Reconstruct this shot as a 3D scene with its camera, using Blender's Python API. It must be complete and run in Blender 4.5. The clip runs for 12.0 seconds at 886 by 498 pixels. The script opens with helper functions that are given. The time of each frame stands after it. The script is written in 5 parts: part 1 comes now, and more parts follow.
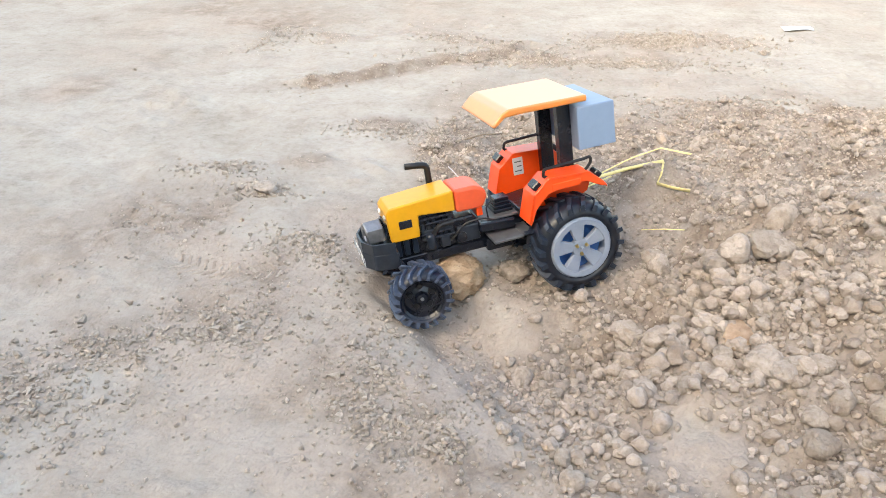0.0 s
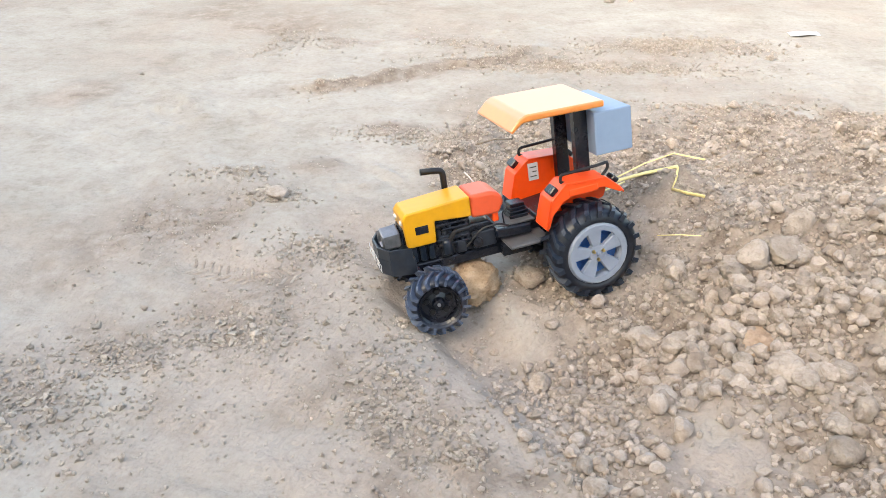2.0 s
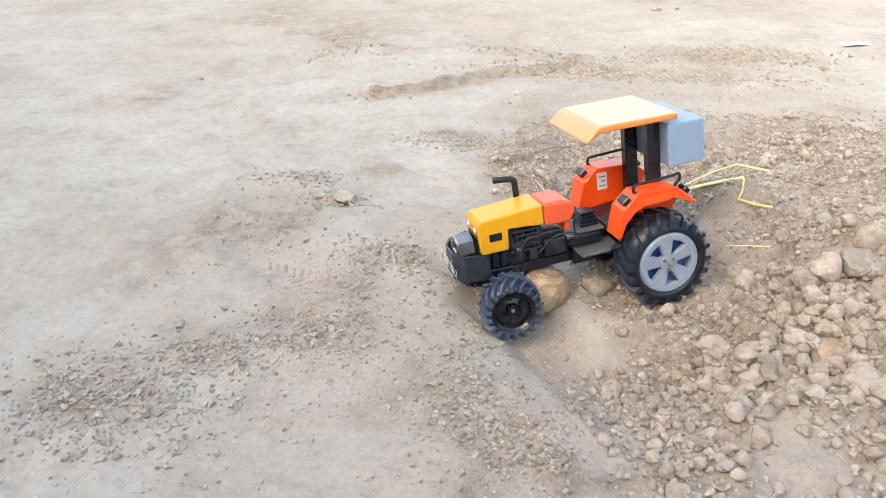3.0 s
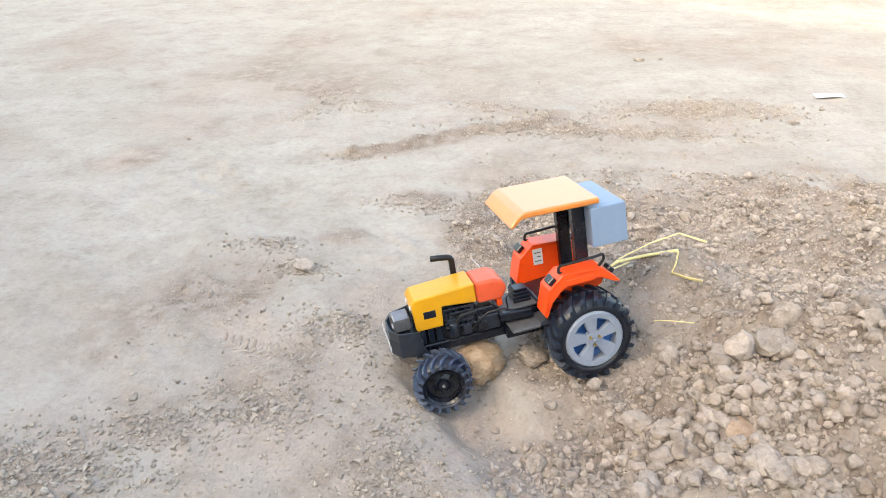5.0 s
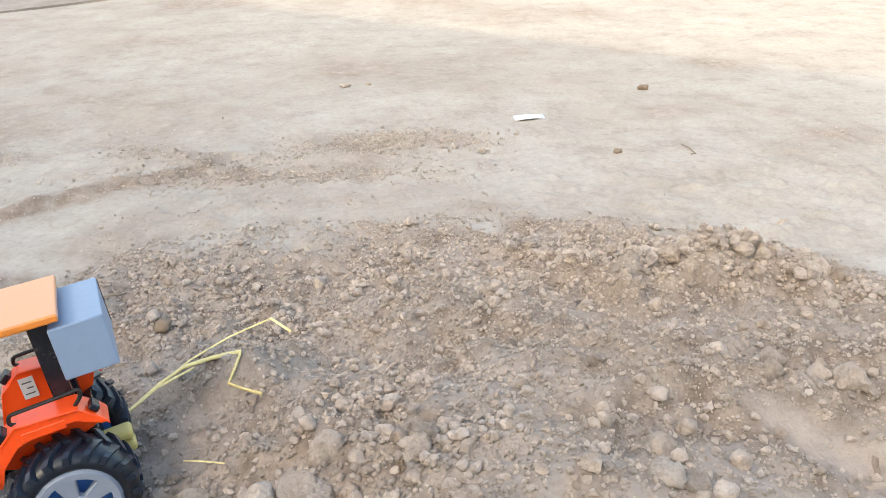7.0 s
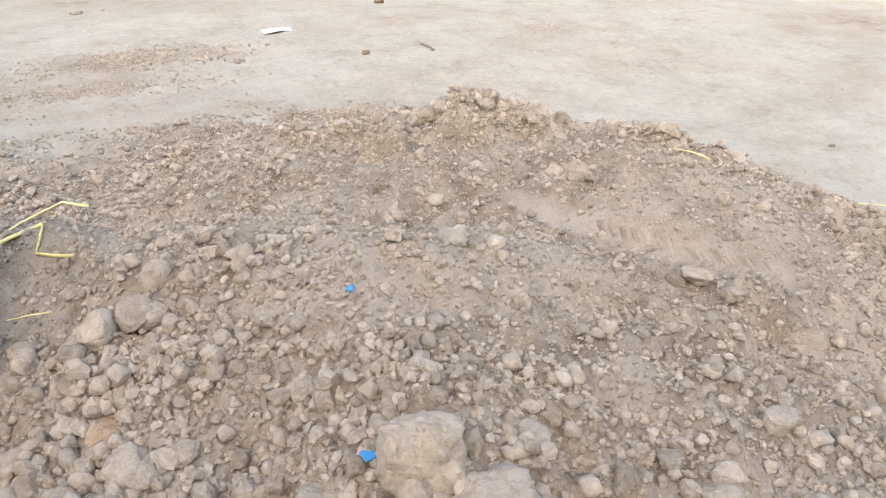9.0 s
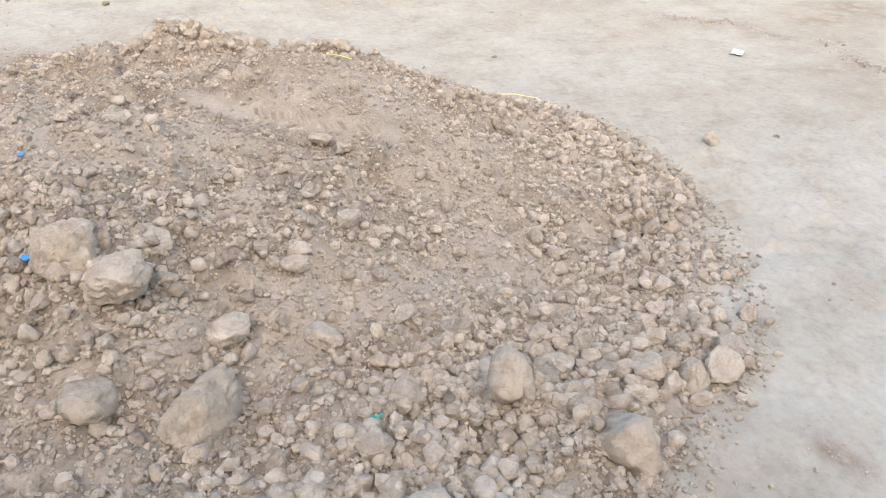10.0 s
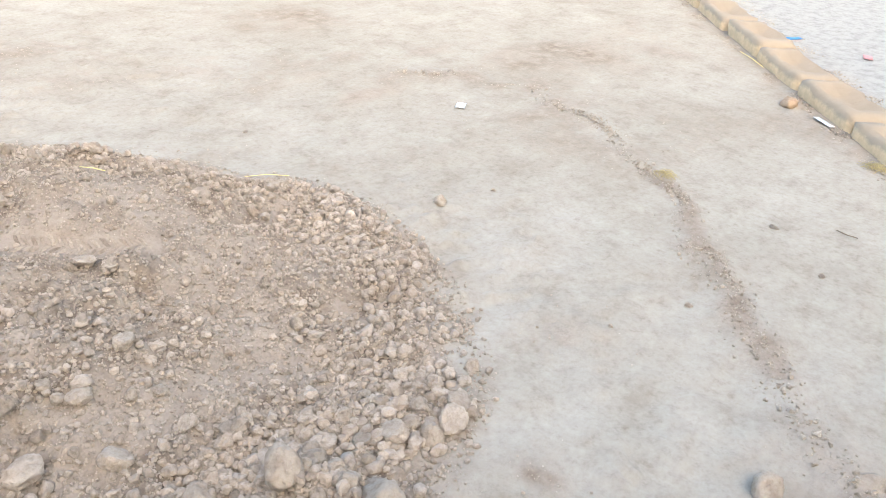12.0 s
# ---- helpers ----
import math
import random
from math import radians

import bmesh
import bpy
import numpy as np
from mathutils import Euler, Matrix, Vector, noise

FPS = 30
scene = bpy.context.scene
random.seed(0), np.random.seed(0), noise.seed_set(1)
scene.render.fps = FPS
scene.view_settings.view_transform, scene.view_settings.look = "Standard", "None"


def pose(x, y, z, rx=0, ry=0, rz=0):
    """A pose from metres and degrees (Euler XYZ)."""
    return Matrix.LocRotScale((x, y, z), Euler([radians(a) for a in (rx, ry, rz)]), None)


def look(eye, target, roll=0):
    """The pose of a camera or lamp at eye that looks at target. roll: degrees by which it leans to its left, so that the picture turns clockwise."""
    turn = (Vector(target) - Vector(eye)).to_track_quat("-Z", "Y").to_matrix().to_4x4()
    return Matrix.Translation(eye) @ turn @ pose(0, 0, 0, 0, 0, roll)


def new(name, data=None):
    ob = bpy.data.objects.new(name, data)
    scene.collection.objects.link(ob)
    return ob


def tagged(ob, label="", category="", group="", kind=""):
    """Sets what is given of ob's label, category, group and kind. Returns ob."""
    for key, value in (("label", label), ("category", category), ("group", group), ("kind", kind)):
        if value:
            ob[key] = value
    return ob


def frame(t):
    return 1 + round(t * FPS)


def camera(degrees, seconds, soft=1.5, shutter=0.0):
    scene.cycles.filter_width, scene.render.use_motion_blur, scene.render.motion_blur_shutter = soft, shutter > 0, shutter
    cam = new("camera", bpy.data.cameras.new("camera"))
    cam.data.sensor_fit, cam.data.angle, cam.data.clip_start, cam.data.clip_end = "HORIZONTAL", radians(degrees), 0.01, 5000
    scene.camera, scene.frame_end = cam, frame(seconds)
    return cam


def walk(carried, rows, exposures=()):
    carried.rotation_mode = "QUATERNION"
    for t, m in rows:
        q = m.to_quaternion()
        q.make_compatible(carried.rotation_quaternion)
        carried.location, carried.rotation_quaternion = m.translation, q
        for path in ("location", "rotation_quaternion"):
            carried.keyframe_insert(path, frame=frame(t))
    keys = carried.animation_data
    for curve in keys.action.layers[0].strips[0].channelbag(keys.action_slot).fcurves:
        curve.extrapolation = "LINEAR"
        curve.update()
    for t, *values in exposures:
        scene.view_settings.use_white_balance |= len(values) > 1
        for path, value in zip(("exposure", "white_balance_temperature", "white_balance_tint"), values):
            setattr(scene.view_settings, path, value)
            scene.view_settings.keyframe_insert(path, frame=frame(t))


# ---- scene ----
cam = camera(58.3, 12.0, soft=0.75)
PATH = [
    (0, (0.373, 0.269, 0.345), (0.107, 1.992, -0.635), -0.3),
    (0.5, (0.376, 0.271, 0.344), (0.117, 1.996, -0.635), -0.2),
    (1, (0.37, 0.27, 0.342), (0.115, 1.997, -0.634), -0.2),
    (1.5, (0.368, 0.27, 0.342), (0.113, 1.998, -0.631), -0.2),
    (2, (0.359, 0.269, 0.345), (0.096, 1.997, -0.625), -0.2),
    (2.5, (0.34, 0.26, 0.35), (0.052, 1.987, -0.619), -0.3),
    (3, (0.323, 0.251, 0.355), (-0.002, 1.973, -0.609), -0.3),
    (3.2, (0.317, 0.249, 0.355), (-0.025, 1.969, -0.607), -0.4),
    (4.8, (0.369, 0.252, 0.395), (-0.036, 1.984, -0.52), -1.4),
    (5, (0.396, 0.255, 0.409), (0.009, 1.994, -0.498), -1.4),
    (5.5, (0.493, 0.274, 0.408), (0.165, 2.039, -0.475), -1.5),
    (6, (0.591, 0.326, 0.409), (0.378, 2.114, -0.463), -1.3),
    (6.5, (0.624, 0.409, 0.424), (0.525, 2.207, -0.447), -1.2),
    (6.7, (0.62, 0.442, 0.41), (0.565, 2.241, -0.463), -1.0),
    (8.3, (0.562, 0.479, 0.345), (0.965, 2.192, -0.605), 0.1),
    (8.5, (0.557, 0.454, 0.344), (1.02, 2.148, -0.614), 0.5),
    (9, (0.564, 0.354, 0.344), (1.176, 1.987, -0.635), 1.2),
    (9.5, (0.597, 0.225, 0.351), (1.371, 1.769, -0.657), 1.3),
    (10, (0.617, 0.106, 0.357), (1.563, 1.533, -0.677), 2.0),
    (10.5, (0.619, 0.025, 0.372), (1.713, 1.325, -0.683), 2.5),
    (11, (0.621, -0.016, 0.396), (1.828, 1.167, -0.674), 2.9),
    (11.5, (0.619, -0.003, 0.447), (1.912, 1.095, -0.613), 3.3),
    (12, (0.6, 0.042, 0.491), (1.941, 1.124, -0.526), 3.3),
]
walk(cam, [(t, look(eye, target, roll)) for t, eye, target, roll in PATH], exposures=[(0, 2.55, 7350, 4.2), (3.2, 2.55, 7350, 4.2), (5.2, 2.50, 7250, 4.0), (6.5, 2.23, 7150, 4.0), (8.5, 2.28, 7200, 4.6), (12, 2.40, 7150, 4.2)])

# ---- world and sun ----
world = bpy.data.worlds.new("sky")
scene.world = world
world.use_nodes = True
wn = world.node_tree.nodes
sky = wn.new("ShaderNodeTexSky")
sky.sky_type, sky.sun_disc = "NISHITA", False
SUN_ELEVATION, SUN_FROM = 28.0, Vector((-0.55, -0.835, 0.0)).normalized()
sky.sun_elevation = radians(SUN_ELEVATION)
sky.sun_rotation = math.atan2(SUN_FROM.x, SUN_FROM.y)
sky.air_density, sky.dust_density = 1.0, 5.0
wn["Background"].inputs["Strength"].default_value = 0.15
world.node_tree.links.new(sky.outputs[0], wn["Background"].inputs["Color"])
sun = new("sun", bpy.data.lights.new("sun", "SUN"))
sun.data.energy, sun.data.angle, sun.data.color = 0.62, radians(0.4), (1.0, 0.88, 0.72)
up = math.tan(radians(SUN_ELEVATION))
sun.matrix_world = look((SUN_FROM.x * 10, SUN_FROM.y * 10, 10 * up), (0, 0, 0))


# ---- materials ----
def material(name, rough=0.6, metal=0.0):
    m = bpy.data.materials.new(name)
    m.use_nodes = True
    b = m.node_tree.nodes["Principled BSDF"]
    b.inputs["Roughness"].default_value, b.inputs["Metallic"].default_value = rough, metal
    return m, m.node_tree.nodes, m.node_tree.links, b


def noise_node(n, l, scale, detail=6.0, rough=0.6, kind="Object"):
    co = n.new("ShaderNodeTexCoord")
    t = n.new("ShaderNodeTexNoise")
    t.inputs["Scale"].default_value, t.inputs["Detail"].default_value, t.inputs["Roughness"].default_value = scale, detail, rough
    l.new(co.outputs[kind], t.inputs["Vector"])
    return t


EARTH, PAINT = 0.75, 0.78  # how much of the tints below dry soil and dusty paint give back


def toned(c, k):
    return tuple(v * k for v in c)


def ramp(n, l, source, stops):
    r = n.new("ShaderNodeValToRGB")
    while len(r.color_ramp.elements) < len(stops):
        r.color_ramp.elements.new(0.5)
    for e, (p, c) in zip(r.color_ramp.elements, stops):
        e.position, e.color = p, (*c, 1)
    l.new(source, r.inputs["Fac"])
    return r.outputs["Color"]


def mix(n, l, fac, a, b, how="MIX"):
    m = n.new("ShaderNodeMix")
    m.data_type, m.blend_type = "RGBA", how
    for socket, v in ((m.inputs["Factor"], fac), (m.inputs["A"], a), (m.inputs["B"], b)):
        if isinstance(v, (int, float)):
            socket.default_value = v
        elif isinstance(v, tuple):
            socket.default_value = (*v, 1)
        else:
            l.new(v, socket)
    return m.outputs["Result"]


def bump(n, l, b, height, strength, distance, under=None):
    k = n.new("ShaderNodeBump")
    k.inputs["Strength"].default_value, k.inputs["Distance"].default_value = strength, distance
    l.new(height, k.inputs["Height"])
    if under is not None:
        l.new(under, k.inputs["Normal"])
    l.new(k.outputs[0], b.inputs["Normal"])
    return k.outputs[0]


def soil_material():
    """Pale trodden crust and browner loose soil, mixed by the ground's own layers."""
    m, n, l, b = material("dry_soil", 0.95)
    b.inputs["Specular IOR Level"].default_value = 0.15
    big = noise_node(n, l, 5.0, 8.0, 0.62)
    mid = noise_node(n, l, 38.0, 8.0, 0.7)
    fine = noise_node(n, l, 170.0, 6.0, 0.65)
    blot = noise_node(n, l, 75.0, 7.0, 0.7)
    crust = ramp(n, l, big.outputs["Fac"], ((0.30, (0.42, 0.367, 0.313)), (0.5, (0.49, 0.442, 0.386)), (0.72, (0.545, 0.503, 0.451))))
    crust = mix(n, l, 0.30, crust, ramp(n, l, blot.outputs["Fac"], ((0.33, (0.29, 0.225, 0.172)), (0.43, (0.51, 0.455, 0.40)), (0.66, (0.62, 0.58, 0.53)))))
    loose = ramp(n, l, mid.outputs["Fac"], ((0.32, (0.27, 0.208, 0.165)), (0.5, (0.425, 0.350, 0.292)), (0.70, (0.56, 0.485, 0.424))))
    streak = noise_node(n, l, 15.0, 9.0, 0.72)
    stain = ramp(n, l, streak.outputs["Fac"], ((0.36, (0.84, 0.815, 0.79)), (0.47, (0.98, 0.975, 0.965)), (0.54, (1.01, 1.015, 1.02)), (0.66, (1.08, 1.09, 1.10))))
    crust = mix(n, l, 1.0, crust, stain, "MULTIPLY")
    pick = n.new("ShaderNodeAttribute")
    pick.attribute_name = "loose"
    wob = n.new("ShaderNodeMath")
    wob.operation = "MULTIPLY_ADD"
    l.new(mid.outputs["Fac"], wob.inputs[0])
    wob.inputs[1].default_value, wob.inputs[2].default_value = 1.7, -0.80
    add = n.new("ShaderNodeMath")
    add.operation, add.use_clamp = "ADD", False
    l.new(pick.outputs["Fac"], add.inputs[0])
    l.new(wob.outputs[0], add.inputs[1])
    edge = n.new("ShaderNodeMapRange")
    edge.interpolation_type = "SMOOTHSTEP"
    edge.inputs["From Min"].default_value, edge.inputs["From Max"].default_value = 0.08, 0.78
    l.new(add.outputs[0], edge.inputs["Value"])
    depth = n.new("ShaderNodeMapRange")
    depth.inputs["From Min"].default_value, depth.inputs["From Max"].default_value = 0.25, 0.85
    depth.inputs["To Min"].default_value = 0.50
    l.new(pick.outputs["Fac"], depth.inputs["Value"])
    share = n.new("ShaderNodeMath")
    share.operation = "MULTIPLY"
    l.new(edge.outputs["Result"], share.inputs[0])
    l.new(depth.outputs["Result"], share.inputs[1])
    # the thick of the heap: warmer, and darkened for the shade between clods
    thick = n.new("ShaderNodeMapRange")
    thick.inputs["From Min"].default_value, thick.inputs["From Max"].default_value = 0.72, 0.98
    l.new(pick.outputs["Fac"], thick.inputs["Value"])
    loose = mix(n, l, thick.outputs["Result"], loose, ramp(n, l, mid.outputs["Fac"], ((0.32, (0.25, 0.191, 0.150)), (0.5, (0.415, 0.340, 0.281)), (0.70, (0.56, 0.483, 0.417)))))
    powder = n.new("ShaderNodeAttribute")
    powder.attribute_name = "powder"
    f = ramp(n, l, powder.outputs["Fac"], ((0.25, (0, 0, 0)), (0.85, (0.72, 0.72, 0.72))))
    loose = mix(n, l, f, loose, (0.57, 0.482, 0.415))
    colour = mix(n, l, share.outputs[0], crust, loose)
    grey = n.new("ShaderNodeAttribute")
    grey.attribute_name = "paved"
    colour = mix(n, l, grey.outputs["Fac"], colour, ramp(n, l, mid.outputs["Fac"], ((0.3, (0.36, 0.35, 0.34)), (0.55, (0.54, 0.525, 0.505)))))
    grain = ramp(n, l, fine.outputs["Fac"], ((0.30, (0.80, 0.78, 0.76)), (0.5, (1, 1, 1)), (0.7, (1.08, 1.08, 1.08))))
    colour = mix(n, l, 0.55, colour, mix(n, l, 1.0, colour, grain, "MULTIPLY"))
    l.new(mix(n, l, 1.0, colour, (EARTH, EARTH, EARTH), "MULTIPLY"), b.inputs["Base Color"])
    pits = noise_node(n, l, 130.0, 9.0, 0.75)
    hard = n.new("ShaderNodeMath")
    hard.operation = "MULTIPLY_ADD"
    l.new(pick.outputs["Fac"], hard.inputs[0])
    hard.inputs[1].default_value, hard.inputs[2].default_value = 0.74, 0.26
    rel = n.new("ShaderNodeMath")
    rel.operation = "MULTIPLY"
    l.new(pits.outputs["Fac"], rel.inputs[0])
    l.new(hard.outputs[0], rel.inputs[1])
    swell = n.new("ShaderNodeMath")
    swell.operation = "MULTIPLY"
    l.new(mid.outputs["Fac"], swell.inputs[0])
    l.new(hard.outputs[0], swell.inputs[1])
    first = bump(n, l, b, swell.outputs[0], 0.45, 0.007)
    second = bump(n, l, b, rel.outputs[0], 0.6, 0.0045, first)
    co = n.new("ShaderNodeTexCoord")
    grains = n.new("ShaderNodeTexVoronoi")
    grains.inputs["Scale"].default_value = 330.0
    l.new(co.outputs["Object"], grains.inputs["Vector"])
    dome = n.new("ShaderNodeMath")
    dome.operation = "SUBTRACT"
    dome.inputs[0].default_value = 1.0
    l.new(grains.outputs["Distance"], dome.inputs[1])
    grit = n.new("ShaderNodeMath")
    grit.operation = "MULTIPLY"
    l.new(dome.outputs[0], grit.inputs[0])
    l.new(hard.outputs[0], grit.inputs[1])
    bump(n, l, b, grit.outputs[0], 0.5, 0.0014, second)
    return m


def clod_material(name, low, mid_c, high, unit=1.0):
    """unit: the size in metres of one unit of the mesh that carries it."""
    m, n, l, b = material(name, 0.95)
    b.inputs["Specular IOR Level"].default_value = 0.15
    a = noise_node(n, l, 90.0 * unit, 7.0, 0.65)
    fine = noise_node(n, l, 520.0 * unit, 5.0, 0.7)
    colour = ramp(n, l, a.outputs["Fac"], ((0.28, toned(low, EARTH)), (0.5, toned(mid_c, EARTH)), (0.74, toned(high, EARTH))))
    geo, info = n.new("ShaderNodeNewGeometry"), n.new("ShaderNodeObjectInfo")
    both = n.new("ShaderNodeMath")
    both.operation = "ADD"
    l.new(geo.outputs["Random Per Island"], both.inputs[0])
    l.new(info.outputs["Random"], both.inputs[1])
    frac = n.new("ShaderNodeMath")
    frac.operation = "FRACT"
    l.new(both.outputs[0], frac.inputs[0])
    # tone differs by clod, all lifted so lit tops stand out from shaded gaps
    each = ramp(n, l, frac.outputs[0], ((0.0, (0.95, 0.913, 0.87)), (0.5, (1.22, 1.188, 1.15)), (1.0, (1.37, 1.345, 1.31))))
    grain = ramp(n, l, fine.outputs["Fac"], ((0.32, (0.74, 0.71, 0.68)), (0.5, (1, 1, 1))))
    l.new(mix(n, l, 0.5, mix(n, l, 1.0, colour, each, "MULTIPLY"), mix(n, l, 1.0, mix(n, l, 1.0, colour, each, "MULTIPLY"), grain, "MULTIPLY")), b.inputs["Base Color"])
    pits = noise_node(n, l, 380.0 * unit, 6.0, 0.7)
    first = bump(n, l, b, a.outputs["Fac"], 0.7, 0.0045)
    bump(n, l, b, pits.outputs["Fac"], 0.9, 0.0024, first)
    return m


def plain(name, colour, rough, metal=0.0, spread=0.12, scale=160.0, relief=0.15, dust=0.0, depth=0.0005):
    """Painted or moulded surface with faint mottling, fine relief and some dust in it."""
    m, n, l, b = material(name, rough, metal)
    t = noise_node(n, l, scale, 5.0, 0.6)
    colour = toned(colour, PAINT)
    lo, hi = tuple(c * (1 - spread) for c in colour), tuple(min(1, c * (1 + spread)) for c in colour)
    c = ramp(n, l, t.outputs["Fac"], ((0.3, lo), (0.7, hi)))
    if dust:
        d = noise_node(n, l, 45.0, 7.0, 0.7)
        f = ramp(n, l, d.outputs["Fac"], ((0.45, (0, 0, 0)), (0.80, (dust, dust, dust))))
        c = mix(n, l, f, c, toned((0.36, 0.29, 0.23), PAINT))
        r = n.new("ShaderNodeMath")
        r.operation = "MULTIPLY_ADD"
        l.new(f, r.inputs[0])
        r.inputs[1].default_value, r.inputs[2].default_value = 0.5, rough
        l.new(r.outputs[0], b.inputs["Roughness"])
    l.new(c, b.inputs["Base Color"])
    if relief:
        bump(n, l, b, t.outputs["Fac"], relief, depth)
    return m


SOIL = soil_material()
CLOD = clod_material("clod_soil", (0.375, 0.303, 0.252), (0.525, 0.45, 0.394), (0.63, 0.562, 0.507))
CRUMB = clod_material("crust_crumb", (0.40, 0.34, 0.288), (0.49, 0.43, 0.376), (0.58, 0.525, 0.472))
CLOD_PALE = clod_material("pale_clod", (0.36, 0.293, 0.243), (0.505, 0.436, 0.38), (0.60, 0.537, 0.483), 0.022)
CLOD_LARGE = clod_material("large_clod", (0.42, 0.345, 0.285), (0.54, 0.465, 0.403), (0.62, 0.55, 0.49), 0.05)
CLOD_ONE = clod_material("single_clod_soil", (0.36, 0.292, 0.243), (0.495, 0.425, 0.37), (0.60, 0.535, 0.48), 0.022)
CLOD_BROWN = clod_material("brown_clod", (0.34, 0.232, 0.162), (0.49, 0.362, 0.268), (0.57, 0.46, 0.365), 0.03)
YELLOW = plain("yellow_paint", (0.86, 0.41, 0.010), 0.34, spread=0.04, relief=0.06, dust=0.10)
ORANGE = plain("orange_canopy", (0.94, 0.275, 0.012), 0.36, spread=0.05, relief=0.08, dust=0.10)
ORANGE.node_tree.nodes["Principled BSDF"].inputs["Coat Weight"].default_value = 1.0
ORANGE.node_tree.nodes["Principled BSDF"].inputs["Coat Roughness"].default_value = 0.30
ORANGE.node_tree.nodes["Principled BSDF"].inputs["Coat IOR"].default_value = 1.75
RED = plain("orange_red_paint", (1.18, 0.10, 0.012), 0.30, spread=0.05, relief=0.06, dust=0.05)
RED_PALE = plain("coral_tank_paint", (0.90, 0.12, 0.04), 0.33, spread=0.05, relief=0.06, dust=0.08)
# the blue in BLACK, RUBBER and RUBBER_DUSTY paints in reflected sky
BLACK = plain("black_plastic", (0.006, 0.009, 0.018), 0.26, spread=0.3, relief=0.2, dust=0.07)
BLACK_MATT = plain("black_pipe", (0.006, 0.006, 0.008), 0.42, spread=0.2, relief=0.1, dust=0.05)
RUBBER = plain("tyre_rubber", (0.006, 0.010, 0.020), 0.36, spread=0.3, relief=0.3, dust=0.09)
RUBBER_DUSTY = plain("dusty_tyre_rubber", (0.008, 0.014, 0.032), 0.30, spread=0.3, relief=0.3, dust=0.16)
BOX_BLUE = plain("pale_blue_plastic", (0.27, 0.37, 0.53), 0.45, spread=0.03, relief=0.05, dust=0.05)
RIM_GREY = plain("grey_rim_plastic", (0.30, 0.345, 0.43), 0.42, spread=0.05, relief=0.05, dust=0.12)
RIM_BACK = plain("blue_rim_inside", (0.05, 0.19, 0.58), 0.5, spread=0.2, relief=0.1, dust=0.1)
CREAM = plain("cream_yellow_block", (0.78, 0.62, 0.20), 0.5, spread=0.05, relief=0.1, dust=0.1)
STEEL = plain("weathered_steel", (0.36, 0.36, 0.38), 0.38, 0.8, spread=0.2, relief=0.2, dust=0.12)
PLATE = plain("dusty_grey_plate", (0.10, 0.105, 0.115), 0.42, spread=0.2, relief=0.2, dust=0.35)
# black raised in tone for lit faces and highlights, with a little dust
BLACK_LIT_DUSTY = plain("lit_dusty_black_plastic", (0.012, 0.020, 0.034), 0.30, spread=0.3, relief=0.2, dust=0.10)
# rear lugs: grey-blue highlights put into the base colour, with some dust
LUG_SHEEN = plain("sheen_lug_rubber", (0.022, 0.032, 0.052), 0.34, spread=0.4, relief=0.3, dust=0.10)
PRESSED = clod_material("pressed_soil", (0.33, 0.268, 0.22), (0.45, 0.384, 0.333), (0.52, 0.458, 0.405))
# front lugs: dust, plus the sky's sheen painted as a paler blue
LUG_DUSTY_SHEEN = plain("dusty_sheen_lug_rubber", (0.055, 0.080, 0.135), 0.34, spread=0.4, relief=0.3, dust=0.14)
ROCK = clod_material("tan_rock", (0.34, 0.22, 0.13), (0.50, 0.365, 0.245), (0.60, 0.48, 0.36), 0.05)
BRASS = plain("brass_screw", (0.62, 0.47, 0.20), 0.35, 0.9, spread=0.1, relief=0.1)
WHITE = plain("white_print", (0.82, 0.82, 0.82), 0.5, spread=0.03, relief=0.0)
LAMP = plain("red_lens", (0.55, 0.05, 0.04), 0.2, spread=0.2, relief=0.0)
STRAW = plain("dry_straw", (0.98, 0.84, 0.38), 0.6, spread=0.15, scale=300.0, relief=0.3, dust=0.1)
GRASS = plain("dull_dry_grass", (0.60, 0.50, 0.27), 0.7, spread=0.2, scale=300.0, relief=0.3, dust=0.2)
TWIG = plain("dry_twig", (0.26, 0.19, 0.13), 0.8, spread=0.3, scale=200.0, relief=0.5)
PAPER = plain("white_paper", (0.75, 0.77, 0.80), 0.6, spread=0.06, relief=0.2)
BLUE_BIT = plain("blue_plastic_bit", (0.05, 0.30, 0.70), 0.4, spread=0.1, relief=0.1)
TEAL_BIT = plain("teal_plastic_bit", (0.06, 0.36, 0.32), 0.4, spread=0.1, relief=0.1)
PINK_BIT = plain("pink_wrapper", (0.70, 0.32, 0.32), 0.5, spread=0.1, relief=0.1)
BRICK = plain("sandy_brick", (0.80, 0.61, 0.41), 0.9, spread=0.16, scale=55.0, relief=0.7, dust=0.08, depth=0.003)


def settle_dust(m, colour):
    """Grey dust lying on whatever faces upwards."""
    n, l = m.node_tree.nodes, m.node_tree.links
    b = n["Principled BSDF"]
    under = b.inputs["Base Color"].links[0].from_socket
    geo, sep = n.new("ShaderNodeNewGeometry"), n.new("ShaderNodeSeparateXYZ")
    l.new(geo.outputs["Normal"], sep.inputs[0])
    patch = noise_node(n, l, 40.0, 6.0, 0.7)
    add = n.new("ShaderNodeMath")
    add.operation = "MULTIPLY_ADD"
    l.new(patch.outputs["Fac"], add.inputs[0])
    add.inputs[1].default_value = 0.8
    l.new(sep.outputs["Z"], add.inputs[2])
    f = ramp(n, l, add.outputs[0], ((0.58, (0, 0, 0)), (0.88, (0.88, 0.88, 0.88))))
    l.new(mix(n, l, f, under, colour), b.inputs["Base Color"])


settle_dust(BRICK, (0.33, 0.268, 0.212))
